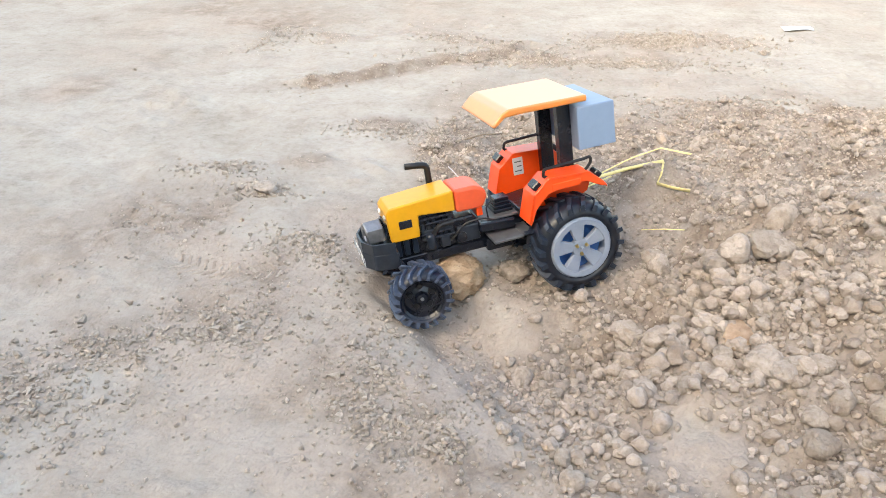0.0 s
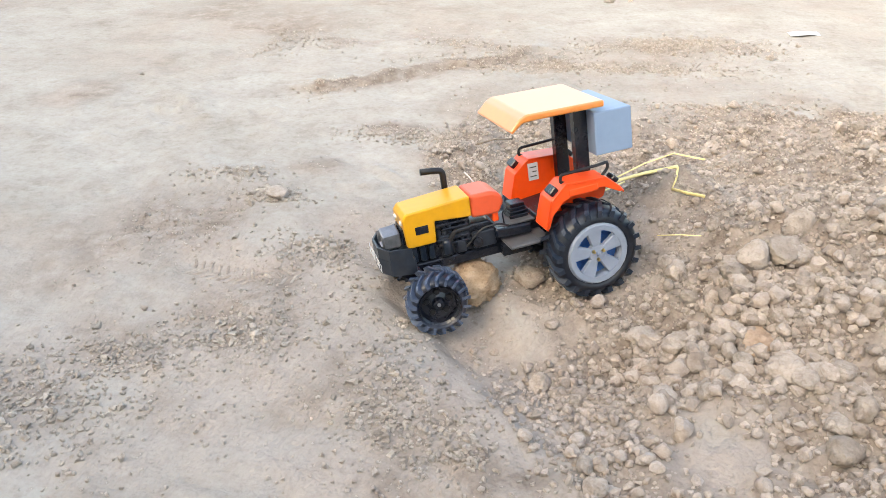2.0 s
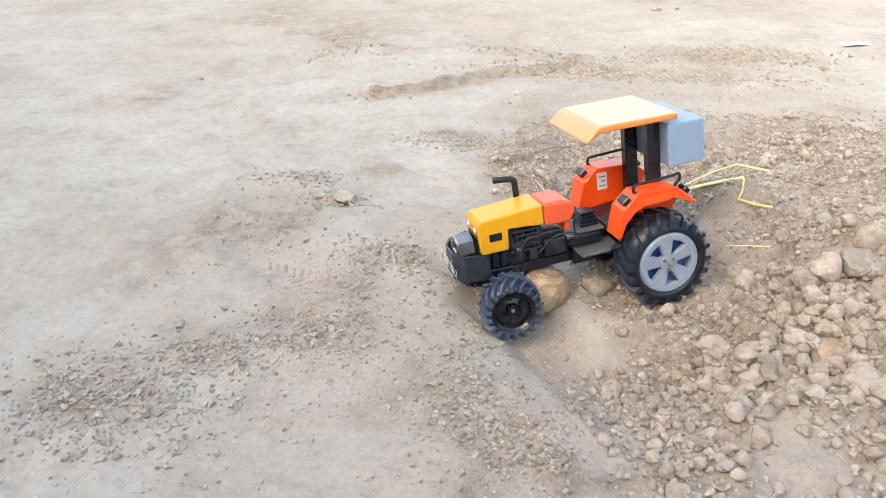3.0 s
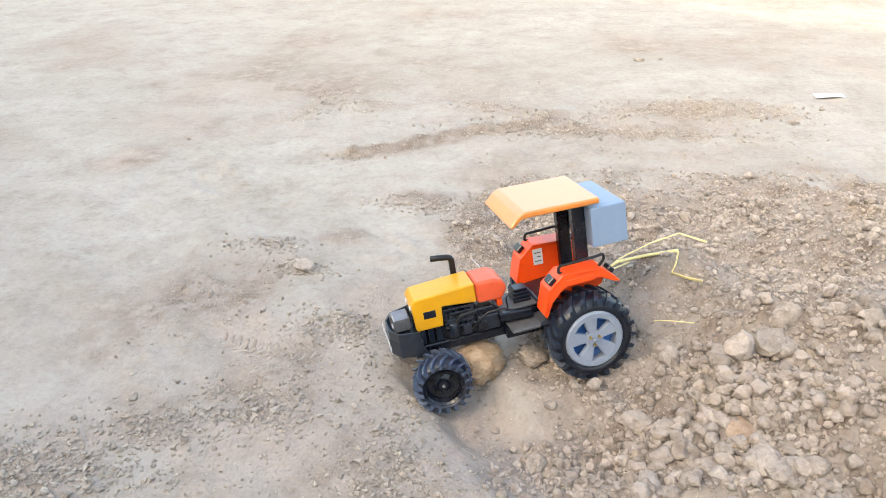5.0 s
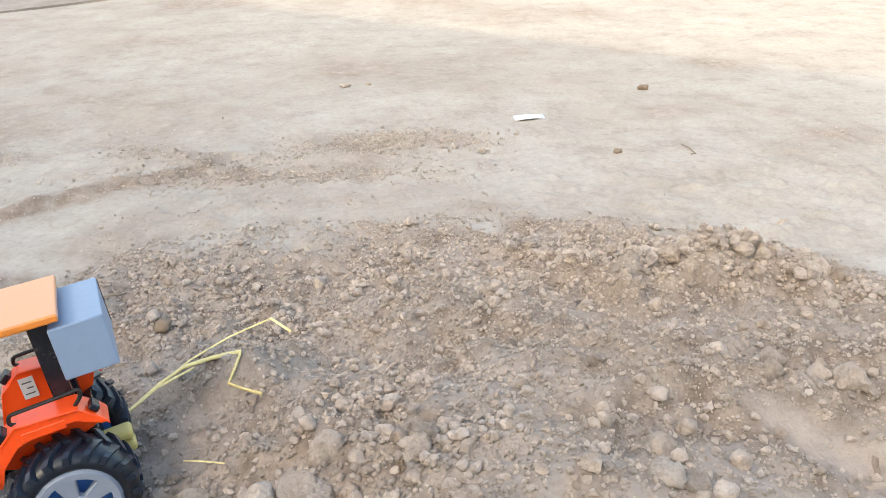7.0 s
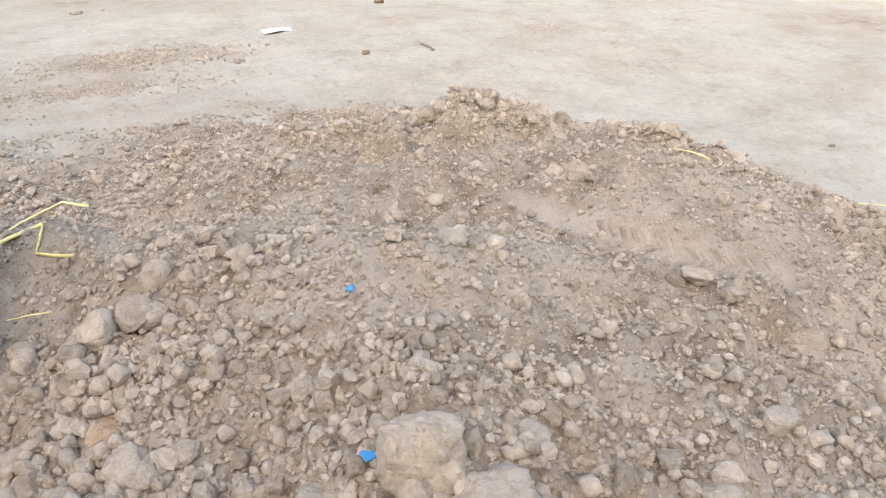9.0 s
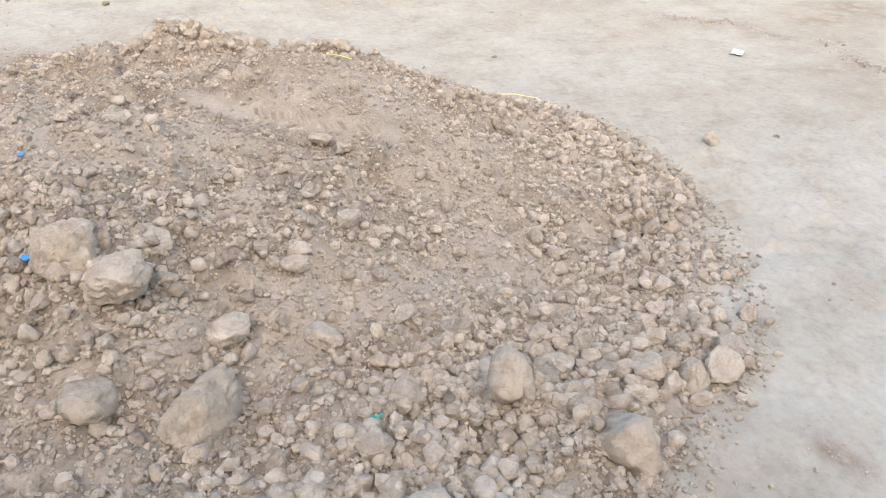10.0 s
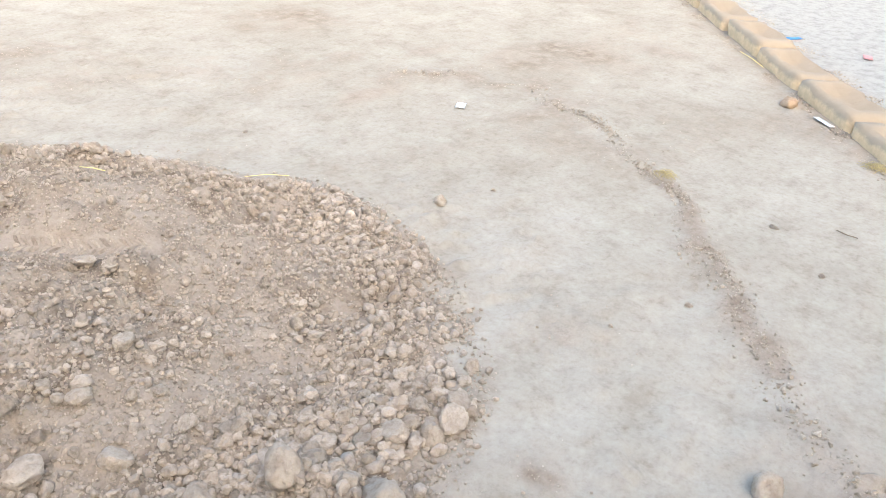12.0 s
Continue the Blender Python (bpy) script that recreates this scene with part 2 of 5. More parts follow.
PLASTER = plain("house_plaster", (0.62, 0.58, 0.52), 0.9, spread=0.1, scale=6.0, relief=0.4, depth=0.004)
SLAB = plain("grey_slab", (0.34, 0.295, 0.255), 0.9, spread=0.2, scale=12.0, relief=0.5, dust=0.4, depth=0.003)


# ---- the lie of the land ----
# low heaps of the dumped soil: centre x, y, half widths x, y, height
HEAPS = (
    (0.642, 0.733, 0.069, 0.076, 0.0559),
    (0.780, 0.902, 0.136, 0.078, 0.0777),
    (0.868, 1.105, 0.090, 0.040, 0.0530),
    (0.667, 0.620, 0.039, 0.059, 0.0464),
    (0.553, 0.842, 0.077, 0.080, 0.0496),
    (0.798, 0.659, 0.080, 0.088, 0.0554),
    (0.644, 1.048, 0.079, 0.037, 0.0354),
    (0.986, 0.809, 0.084, 0.107, 0.0665),
    (0.470, 0.957, 0.029, 0.031, 0.0397),
    (0.976, 0.999, 0.080, 0.032, 0.0290),
    (0.739, 0.765, 0.074, 0.033, 0.0297),
    (0.395, 0.749, 0.043, 0.029, -0.0323),
    (0.345, 0.915, 0.035, 0.035, -0.0150),
)
# outline of the dumped soil
FOOTPRINT = ((0.72, 0.20), (0.81, 0.26), (0.89, 0.29), (0.97, 0.33), (1.03, 0.34), (1.11, 0.40), (1.15, 0.45), (1.19, 0.51), (1.23, 0.60), (1.27, 0.69), (1.25, 0.81),
             (1.20, 0.88), (1.18, 0.95), (1.12, 1.05), (1.06, 1.15), (0.98, 1.23), (0.82, 1.31), (0.62, 1.32), (0.45, 1.31), (0.30, 1.27), (0.24, 1.20), (0.22, 1.10),
             (0.25, 1.02), (0.275, 0.93), (0.30, 0.86), (0.305, 0.79), (0.325, 0.73), (0.345, 0.67), (0.39, 0.60), (0.44, 0.50), (0.50, 0.38), (0.60, 0.24))
# the rut that the wheels have cut: points along it, depth, half width
RUT = ((0.17, 0.92), (0.215, 0.88), (0.250, 0.837), (0.280, 0.791), (0.306, 0.758), (0.330, 0.728), (0.357, 0.697), (0.385, 0.668))
# soil thrown up along its side
RUT_BANK = ((0.165, 0.868), (0.190, 0.838), (0.221, 0.790), (0.241, 0.753), (0.262, 0.716), (0.283, 0.680), (0.302, 0.648), (0.328, 0.620))
RUT_SIDE = ((0.27, 0.765), (0.33, 0.757), (0.40, 0.725))
# a crumbling line across the hard crust
CRUMB_LINE = ((1.722, 1.059), (1.774, 0.946), (1.803, 0.836), (1.769, 0.694), (1.712, 0.595), (1.659, 0.526), (1.611, 0.465), (1.568, 0.41), (1.478, 0.351), (1.424, 0.29), (1.352, 0.229), (1.302, 0.187), (1.243, 0.115), (1.16, 0.02))
# older, shallow banks: points, half width, height
BANK = ((0.029, 1.317), (0.086, 1.352), (0.136, 1.398), (0.184, 1.449), (0.240, 1.469), (0.280, 1.492), (0.319, 1.549))
BANK_FAR = ((-0.111, 1.511), (-0.104, 1.590), (-0.006, 1.548), (0.095, 1.576), (0.206, 1.558), (0.263, 1.554), (0.33, 1.53), (0.44, 1.59), (0.58, 1.62))
BANK_LOW = ((0.187, 1.272), (0.224, 1.292), (0.269, 1.305), (0.320, 1.341), (0.395, 1.379))
BANK_EAST = ((1.10, 1.85), (1.219, 1.703), (1.333, 1.487), (1.51, 1.288), (1.698, 1.173), (1.986, 1.084))
# crest at the back of the heap
RIDGE = ((0.78, 1.12), (0.88, 1.11), (0.98, 1.04), (1.06, 0.95), (1.13, 0.85), (1.17, 0.76))
BANK_NEAR = ((0.02, 1.02), (0.10, 0.93), (0.14, 0.80), (0.20, 0.70), (0.27, 0.66))


def along(x, y, line):
    """Distance of the points from a broken line."""
    best = np.full(np.shape(x), 1e9)
    for (ax, ay), (bx, by) in zip(line, line[1:]):
        dx, dy = bx - ax, by - ay
        u = np.clip(((x - ax) * dx + (y - ay) * dy) / (dx * dx + dy * dy), 0, 1)
        best = np.minimum(best, np.hypot(x - ax - u * dx, y - ay - u * dy))
    return best


def hump(d, width):
    return np.exp(-0.5 * (d / width) ** 2)


def step(d, a, b):
    u = np.clip((d - a) / (b - a), 0, 1)
    return u * u * (3 - 2 * u)


def inside(x, y):
    """Distance inside the outline of the dumped soil; negative outside it."""
    ring = FOOTPRINT + FOOTPRINT[:1]
    odd = np.zeros(np.shape(x), bool)
    for (ax, ay), (bx, by) in zip(ring, ring[1:]):
        if ay != by:
            odd ^= ((ay > y) != (by > y)) & (x < (bx - ax) * (y - ay) / (by - ay) + ax)
    return np.where(odd, 1.0, -1.0) * along(x, y, ring)


def heap_height(x, y):
    z = 0.003 * np.clip((inside(x, y) + 0.012) / 0.04, 0, 1)
    for cx, cy, sx, sy, h in HEAPS:
        z = z + h * np.exp(-0.5 * ((x - cx) / sx) ** 2 - 0.5 * ((y - cy) / sy) ** 2)
    return z


def lie(x, y):
    """Height of the ground without its roughness."""
    z = heap_height(x, y)
    z = z - 0.0105 * np.clip((0.90 - y) / 0.08, 0, 1) * (1 - step(wander(x, y, RUT), 0.012, 0.040)) + 0.0035 * hump(wander(x, y, RUT_BANK), 0.015) - 0.004 * hump(along(x, y, RUT_SIDE), 0.022)
    z = z + 0.003 * hump(along(x, y, RIDGE), 0.028) + 0.006 * hump(along(x, y, BANK_NEAR), 0.035)
    rise = y - np.interp(x, [p[0] for p in BANK], [p[1] for p in BANK])
    fade = np.clip((x - BANK[0][0] + 0.06) / 0.06, 0, 1) * np.clip((BANK[-1][0] + 0.05 - x) / 0.05, 0, 1)
    z = z + fade * 0.0105 * np.clip(rise / 0.012 + 0.5, 0, 1) * np.exp(-np.maximum(0, rise) / 0.09)
    z = z + 0.004 * hump(along(x, y, BANK_LOW), 0.018) + 0.004 * hump(along(x, y, BANK_FAR), 0.03)
    z = z + 0.004 * hump(wander(x, y, CRUMB_LINE, 0.022, 0.09), 0.016)
    return z


# ---- noise for the relief ----
def lattice(ix, iy, seed):
    h = (ix.astype(np.int64) * 374761393 + iy.astype(np.int64) * 668265263 + seed * 1442695041) & 0x7FFFFFFF
    h = ((h ^ (h >> 13)) * 1274126177) & 0x7FFFFFFF
    return ((h ^ (h >> 16)) & 0xFFFF) / 32767.5 - 1.0


def rough(x, y, size, seed, octaves=1, fall=0.5):
    """Smooth value noise between about -1 and 1; size is the width of its largest lumps in metres."""
    total, amp = np.zeros(np.shape(x)), 1.0
    for k in range(octaves):
        u, v = x / size, y / size
        iu, iv = np.floor(u), np.floor(v)
        fu, fv = u - iu, v - iv
        fu, fv = fu * fu * (3 - 2 * fu), fv * fv * (3 - 2 * fv)
        a, b = lattice(iu, iv, seed + k), lattice(iu + 1, iv, seed + k)
        c, d = lattice(iu, iv + 1, seed + k), lattice(iu + 1, iv + 1, seed + k)
        total = total + amp * ((a + (b - a) * fu) * (1 - fv) + (c + (d - c) * fu) * fv)
        amp, size = amp * fall, size * 0.5
    return total


def wander(x, y, line, sway=0.010, size=0.05):
    """Distance from a broken line that sways a little from side to side."""
    return along(x + sway * rough(x, y, size, 33, 2), y + sway * rough(x, y, size, 35, 2), line)


PATCHES = (  # darker scattered soil on the crust: x, y, half widths, amount
    (0.54, 1.60, 0.095, 0.038, 0.82), (0.37, 1.48, 0.06, 0.022, 1.1), (0.13, 0.725, 0.035, 0.022, 0.85), (0.16, 0.70, 0.15, 0.14, 0.62), (0.15, 0.89, 0.06, 0.06, 0.75), (0.195, 0.80, 0.035, 0.05, 0.75), (0.25, 0.70, 0.03, 0.04, 0.7), (0.05, 0.85, 0.16, 0.10, 0.52),
    (0.07, 0.69, 0.06, 0.025, 0.8), (0.01, 0.63, 0.07, 0.03, 0.8), (0.02, 0.90, 0.07, 0.08, 0.65), (0.14, 0.84, 0.05, 0.08, 0.6),
    (-0.02, 0.78, 0.07, 0.05, 0.45), (0.16, 1.18, 0.035, 0.018, 0.8), (-0.29, 1.26, 0.045, 0.05, 0.75),
    (0.02, 1.02, 0.04, 0.02, 0.5), (0.10, 1.05, 0.03, 0.02, 0.6), (0.94, 1.76, 0.14, 0.05, 0.5), (0.70, 1.93, 0.07, 0.05, 0.4),
    (1.20, 0.35, 0.035, 0.03, 0.5), (1.02, 0.28, 0.03, 0.025, 0.5), (1.58, 1.01, 0.07, 0.025, 0.5),
    (1.63, 1.22, 0.12, 0.03, 0.45), (1.18, 1.38, 0.05, 0.05, 0.35), (1.567, 1.026, 0.05, 0.03, 0.7), (1.15, 0.357, 0.04, 0.03, 0.55), (1.02, 0.265, 0.015, 0.02, 0.7),
)
CRUMBS = (  # nests of crumbs lying on the crust: x, y, half widths
    (0.140, 0.728, 0.034, 0.020), (0.105, 0.712, 0.03, 0.012), (0.30, 0.645, 0.02, 0.02), (0.075, 0.972, 0.022, 0.010), (0.16, 0.86, 0.03, 0.02), (0.255, 0.675, 0.022, 0.03), (0.275, 0.645, 0.02, 0.02), (0.31, 0.625, 0.02, 0.015), (0.015, 0.63, 0.05, 0.03),
    (0.07, 0.69, 0.04, 0.015), (0.09, 0.96, 0.02, 0.012), (0.02, 1.01, 0.03, 0.012), (0.19, 1.16, 0.05, 0.015), (0.40, 1.48, 0.12, 0.02),
    (0.56, 1.61, 0.08, 0.03),
)
TREADS = (((0.82, 0.845), (0.861, 0.805), (0.907, 0.758), (0.963, 0.726)), ((0.056, 0.825), (0.123, 0.806), (0.153, 0.817)), ((0.33, 0.835), (0.42, 0.81)), ((0.62, 1.0), (0.74, 0.95), (0.84, 0.93)), ((0.80, 0.725), (0.85, 0.705), (0.895, 0.662)))


KERB_A, KERB_B = Vector((2.728, 0.955, 0)), Vector((1.931, 0.234, 0))
KERB_DIR = (KERB_B - KERB_A).normalized()
KERB_OUT = Vector((-KERB_DIR.y, KERB_DIR.x, 0)) if -KERB_DIR.y > 0 else Vector((KERB_DIR.y, -KERB_DIR.x, 0))
KERB_FOOT = tuple(((KERB_A + KERB_DIR * s - KERB_OUT * 0.012).x, (KERB_A + KERB_DIR * s - KERB_OUT * 0.012).y) for s in (-1.5, 2.2))
KERB_BACK = tuple(((KERB_A + KERB_DIR * s + KERB_OUT * 0.125).x, (KERB_A + KERB_DIR * s + KERB_OUT * 0.125).y) for s in (-1.5, 2.2))


def strewn(x, y):
    """Drifts of thin loose soil on the crust, between about -1 and 1."""
    return rough(x, y, 0.30, 77, 5, 0.62)


def looseness(x, y):
    wob = rough(x, y, 0.11, 21, 4, 0.6)
    w = np.clip((inside(x, y) + 0.030 * wob + 0.016) / 0.055, 0, 1)
    for cx, cy, sx, sy, a in PATCHES:
        w = np.maximum(w, a * np.exp(-0.5 * ((x - cx) / sx) ** 2 - 0.5 * ((y - cy) / sy) ** 2) * np.clip(1.0 + 0.9 * wob, 0, 1.6))
    w = np.maximum(w, 0.85 * hump(wander(x, y, CRUMB_LINE, 0.022, 0.09), 0.013) * np.clip(0.8 + 1.2 * wob, 0, 1))
    # loose soil along the bank, deepened to paint the shade under its step
    w = np.maximum(w, 0.95 * hump(along(x, y, BANK), 0.016) * np.clip(0.95 + 0.9 * wob, 0, 1))
    w = np.maximum(w, 0.62 * hump(along(x, y, BANK_FAR), 0.03) * np.clip(0.6 + 1.3 * wob, 0, 1))
    w = np.maximum(w, 0.6 * hump(wander(x, y, BANK_EAST, 0.03, 0.12), 0.026) * np.clip(0.7 + 1.2 * wob, 0, 1))
    w = np.maximum(w, 0.55 * hump(along(x, y, BANK_LOW), 0.02) * np.clip(0.6 + 1.3 * wob, 0, 1))
    w = np.maximum(w, 0.7 * hump(along(x, y, KERB_FOOT), 0.018) * np.clip(0.6 + 1.3 * wob, 0, 1))
    w = np.maximum(w, 0.36 * hump(along(x, y, BANK_NEAR), 0.045) * np.clip(0.9 + 0.8 * wob, 0, 1.4))
    w = np.maximum(w, 0.7 * hump(wander(x, y, RUT_BANK), 0.018) * np.clip(0.7 + 0.9 * wob, 0, 1.2))
    w = np.maximum(w, 0.22 - 0.16 * step(x, 0.85, 1.15) + 0.52 * strewn(x, y))
    w = w * (1 - 0.6 * np.exp(-0.5 * ((x - 0.470) / 0.018) ** 2 - 0.5 * ((y - 0.665) / 0.014) ** 2))
    w = w * (1 - 0.55 * np.exp(-0.5 * ((x - 0.44) / 0.10) ** 2 - 0.5 * ((y - 1.265) / 0.05) ** 2))
    w = np.maximum(w, 0.85 * hump(along(x, y, RUT), 0.034))
    w = w + (1 - np.clip(w, 0, 1)) * 0.25 * np.exp(-((x - 0.10) / 0.28) ** 2 - ((y - 0.74) / 0.24) ** 2) * np.clip(0.9 + 0.7 * wob, 0.2, 1.3)
    return np.clip(w, 0, 1)


POWDER = ((0.15, 0.66, 0.13), (0.02, 0.72, 0.12), (0.22, 0.58, 0.10), (0.08, 0.84, 0.08), (0.789, 0.646, 0.03), (0.965, 0.497, 0.035), (1.077, 0.527, 0.022), (0.916, 0.539, 0.025), (1.171, 0.748, 0.03), (0.957, 0.768, 0.05), (0.902, 0.824, 0.04), (0.455, 0.64, 0.03))


def bare(x, y):
    """Smooth spots on the heap where hardly a crumb lies."""
    bald = 1.05 * np.exp(-0.5 * ((x - 0.468) / 0.036) ** 2 - 0.5 * ((y - 0.640) / 0.040) ** 2) + 0.2 * np.exp(-0.5 * ((x - 0.90) / 0.06) ** 2 - 0.5 * ((y - 0.82) / 0.05) ** 2) + 0.9 * np.exp(-0.5 * ((x - 1.151) / 0.03) ** 2 - 0.5 * ((y - 0.758) / 0.03) ** 2) + 0.8 * np.exp(-0.5 * ((x - 1.075) / 0.02) ** 2 - 0.5 * ((y - 0.546) / 0.02) ** 2)
    bald = bald + hump(along(x, y, TREADS[0]), 0.014) + 0.75 * hump(np.hypot(x - 0.348, y - 0.775), 0.030) + 0.8 * hump(np.hypot((x - 0.405) / 1.2, y - 0.885), 0.055)
    return np.clip(bald, 0, 1)


def powdery(x, y):
    """Where fine powder instead of crumbs covers the loose soil, between 0 and 1."""
    w = np.clip(0.12 - 0.95 * rough(x, y, 0.11, 41, 3, 0.6), 0, 0.75)
    for cx, cy, s in POWDER:
        w = np.maximum(w, 0.85 * hump(np.hypot(x - cx, y - cy), 0.7 * s) * np.clip(1.0 + 0.8 * rough(x, y, 0.05, 43, 3, 0.6), 0, 1))
    return np.maximum(np.maximum(w, 0.85 * bare(x, y)), 0.95 * hump(along(x, y, RUT), 0.030))


def ground_z(x, y):
    """Full height of the ground with its roughness."""
    loose = looseness(x, y)
    z = lie(x, y)
    out = np.hypot(np.maximum(0, np.maximum(-0.22 - x, x - 1.36)), np.maximum(0, np.maximum(0.14 - y, y - 1.66)))
    near = np.clip(1 - out / 0.22, 0, 1)
    z = z + 0.0022 * rough(x, y, 0.30, 1, 2) + 0.0021 * near * rough(x, y, 0.05, 5, 4, 0.6)
    heap = 0.35 + 0.65 * np.clip(inside(x, y) / 0.05, 0, 1)
    heap = heap * (1 - 0.85 * hump(along(x, y, TREADS[0]), 0.016))
    lumps = heap * rough(x, y, 0.034, 9, 3, 0.62) * (1 + 1.2 * hump(along(x, y, RIDGE), 0.035))
    z = z + near * loose * (0.0060 * heap * rough(x, y, 0.10, 51, 2, 0.5) + 0.0072 * lumps * (1 - 0.5 * powdery(x, y)) + 0.0075 * heap * (1 - 0.8 * powdery(x, y)) * np.maximum(0, rough(x, y, 0.019, 14, 3, 0.65)))
    z = z + near * (1 - loose) * (0.0046 * np.maximum(0, rough(x, y, 0.022, 17, 3, 0.65) - 0.10) * np.clip(0.6 + rough(x, y, 0.2, 19, 2), 0.1, 1.4) - 0.0012 * np.maximum(0, rough(x, y, 0.03, 27, 3, 0.6) - 0.3))
    for line in TREADS:
        d = along(x, y, line)
        z = z - 0.0040 * hump(d, 0.015)
    return z


def spread_axis(lo, hi, step, far, growth):
    """Even steps between lo and hi, then ever longer ones out to far on both sides."""
    core = list(np.arange(lo, hi + step / 2, step))
    out, s, p = [], step, core[-1]
    while p < far:
        s *= growth
        p += s
        out.append(p)
    s, q, inn = step, core[0], []
    while q > -far:
        s *= growth
        q -= s
        inn.append(q)
    return np.array(inn[::-1] + core + out)


def grid_object(name, xs, ys, mat):
    gx, gy = np.meshgrid(xs, ys)
    x, y = gx.ravel(), gy.ravel()
    z = ground_z(x, y) * np.exp(-np.maximum(0, np.hypot(x - 0.6, y - 0.9) - 4) / 6)
    nx, ny = len(xs), len(ys)
    i = (np.arange(ny - 1)[:, None] * nx + np.arange(nx - 1)[None, :]).ravel()
    faces = np.stack((i, i + 1, i + nx + 1, i + nx), 1)
    me = bpy.data.meshes.new(name)
    me.vertices.add(len(x))
    me.vertices.foreach_set("co", np.stack((x, y, z), 1).ravel().astype(np.float32))
    me.loops.add(faces.size)
    me.loops.foreach_set("vertex_index", faces.ravel().astype(np.int32))
    me.polygons.add(len(faces))
    me.polygons.foreach_set("loop_start", (np.arange(len(faces)) * 4).astype(np.int32))
    me.polygons.foreach_set("loop_total", np.full(len(faces), 4, np.int32))
    me.polygons.foreach_set("use_smooth", np.ones(len(faces), bool))
    me.update(calc_edges=True)
    for key, values in (("loose", looseness(x, y)), ("paved", paving(x, y)), ("powder", powdery(x, y))):
        layer = me.attributes.new(key, "FLOAT", "POINT")
        layer.data.foreach_set("value", values.astype(np.float32))
    me.materials.append(mat)
    return new(name, me)


def paving(x, y):
    side = (x - KERB_A.x) * KERB_OUT.x + (y - KERB_A.y) * KERB_OUT.y
    return np.clip((side - 0.10 + 0.02 * rough(x, y, 0.08, 31, 2)) / 0.03, 0, 1)


ground = grid_object("ground", spread_axis(-0.22, 1.36, 0.0045, 300, 1.09), spread_axis(0.14, 1.66, 0.0045, 300, 1.09), SOIL)
tagged(ground, "dry pale earth ground with trodden crust and loose soil", "ground", kind="structure")


# ---- shaping helpers ----
def part(name, bm, mat, parent=None, label="", smooth=False, m=None):
    """One mesh object made from a bmesh, under a thing or a part."""
    me = bpy.data.meshes.new(name)
    bmesh.ops.recalc_face_normals(bm, faces=bm.faces)
    for f in bm.faces:
        f.smooth = smooth
    bm.to_mesh(me)
    bm.free()
    for one in mat if isinstance(mat, (list, tuple)) else [mat]:
        me.materials.append(one)
    ob = new(name, me)
    if parent is not None:
        ob.parent = parent
    if m is not None:
        ob.matrix_basis = m
    return tagged(ob, label)


def thing(name, label, category, m=None, group="", kind=""):
    ob = new(name)
    ob.empty_display_size = 0.02
    if m is not None:
        ob.matrix_basis = m
    return tagged(ob, label, category, group, kind)


def bevelled(bm, width, segments=2):
    if width > 0:
        bmesh.ops.bevel(bm, geom=list(bm.edges), offset=width, segments=segments, affect="EDGES", profile=0.5, clamp_overlap=True)
    return bm


def box(bm, lo, hi, bevel=0.0, segments=1):
    """An upright block between two corners, in millimetres, added to bm."""
    one = bmesh.new()
    c = [(a + b) / 2000 for a, b in zip(lo, hi)]
    s = [abs(b - a) / 1000 for a, b in zip(lo, hi)]
    bmesh.ops.create_cube(one, size=1.0, matrix=Matrix.Translation(c) @ Matrix.Diagonal((*s, 1)))
    bevelled(one, bevel / 1000, segments)
    return merge(bm, one)


def merge(bm, one):
    me = bpy.data.meshes.new("scrap")
    one.to_mesh(me)
    one.free()
    bm.from_mesh(me)
    bpy.data.meshes.remove(me)
    return bm


def prism(bm, outline, y0, y1, bevel=0.0, segments=2):
    """An outline in x and z (millimetres) drawn out from y0 to y1."""
    one = bmesh.new()
    a = [one.verts.new((x / 1000, y0 / 1000, z / 1000)) for x, z in outline]
    b = [one.verts.new((x / 1000, y1 / 1000, z / 1000)) for x, z in outline]
    one.faces.new(a)
    one.faces.new(b[::-1])
    for i in range(len(a)):
        j = (i + 1) % len(a)
        one.faces.new((a[j], a[i], b[i], b[j]))
    bmesh.ops.recalc_face_normals(one, faces=one.faces)
    bevelled(one, bevel / 1000, segments)
    return merge(bm, one)


def turned(bm, profile, steps, centre=(0, 0, 0), axis="y", close=False):
    """A profile of (radius, along) in millimetres turned about an axis."""
    rings = []
    for k in range(steps):
        a = 2 * math.pi * k / steps
        ring = []
        for r, t in profile:
            c, s = r * math.cos(a), r * math.sin(a)
            p = {"y": (c, t, s), "x": (t, c, s), "z": (c, s, t)}[axis]
            ring.append(bm.verts.new([(u + v) / 1000 for u, v in zip(p, centre)]))
        rings.append(ring)
    m = len(profile)
    for k in range(steps):
        a, b = rings[k], rings[(k + 1) % steps]
        for i in range(m if close else m - 1):
            bm.faces.new((a[i], a[(i + 1) % m], b[(i + 1) % m], b[i]))
    if not close:
        for i in (0, m - 1):
            if profile[i][0] > 1e-6:
                bm.faces.new([r[i] for r in (rings if i else rings[::-1])])
    bmesh.ops.remove_doubles(bm, verts=bm.verts, dist=1e-7)
    return bm


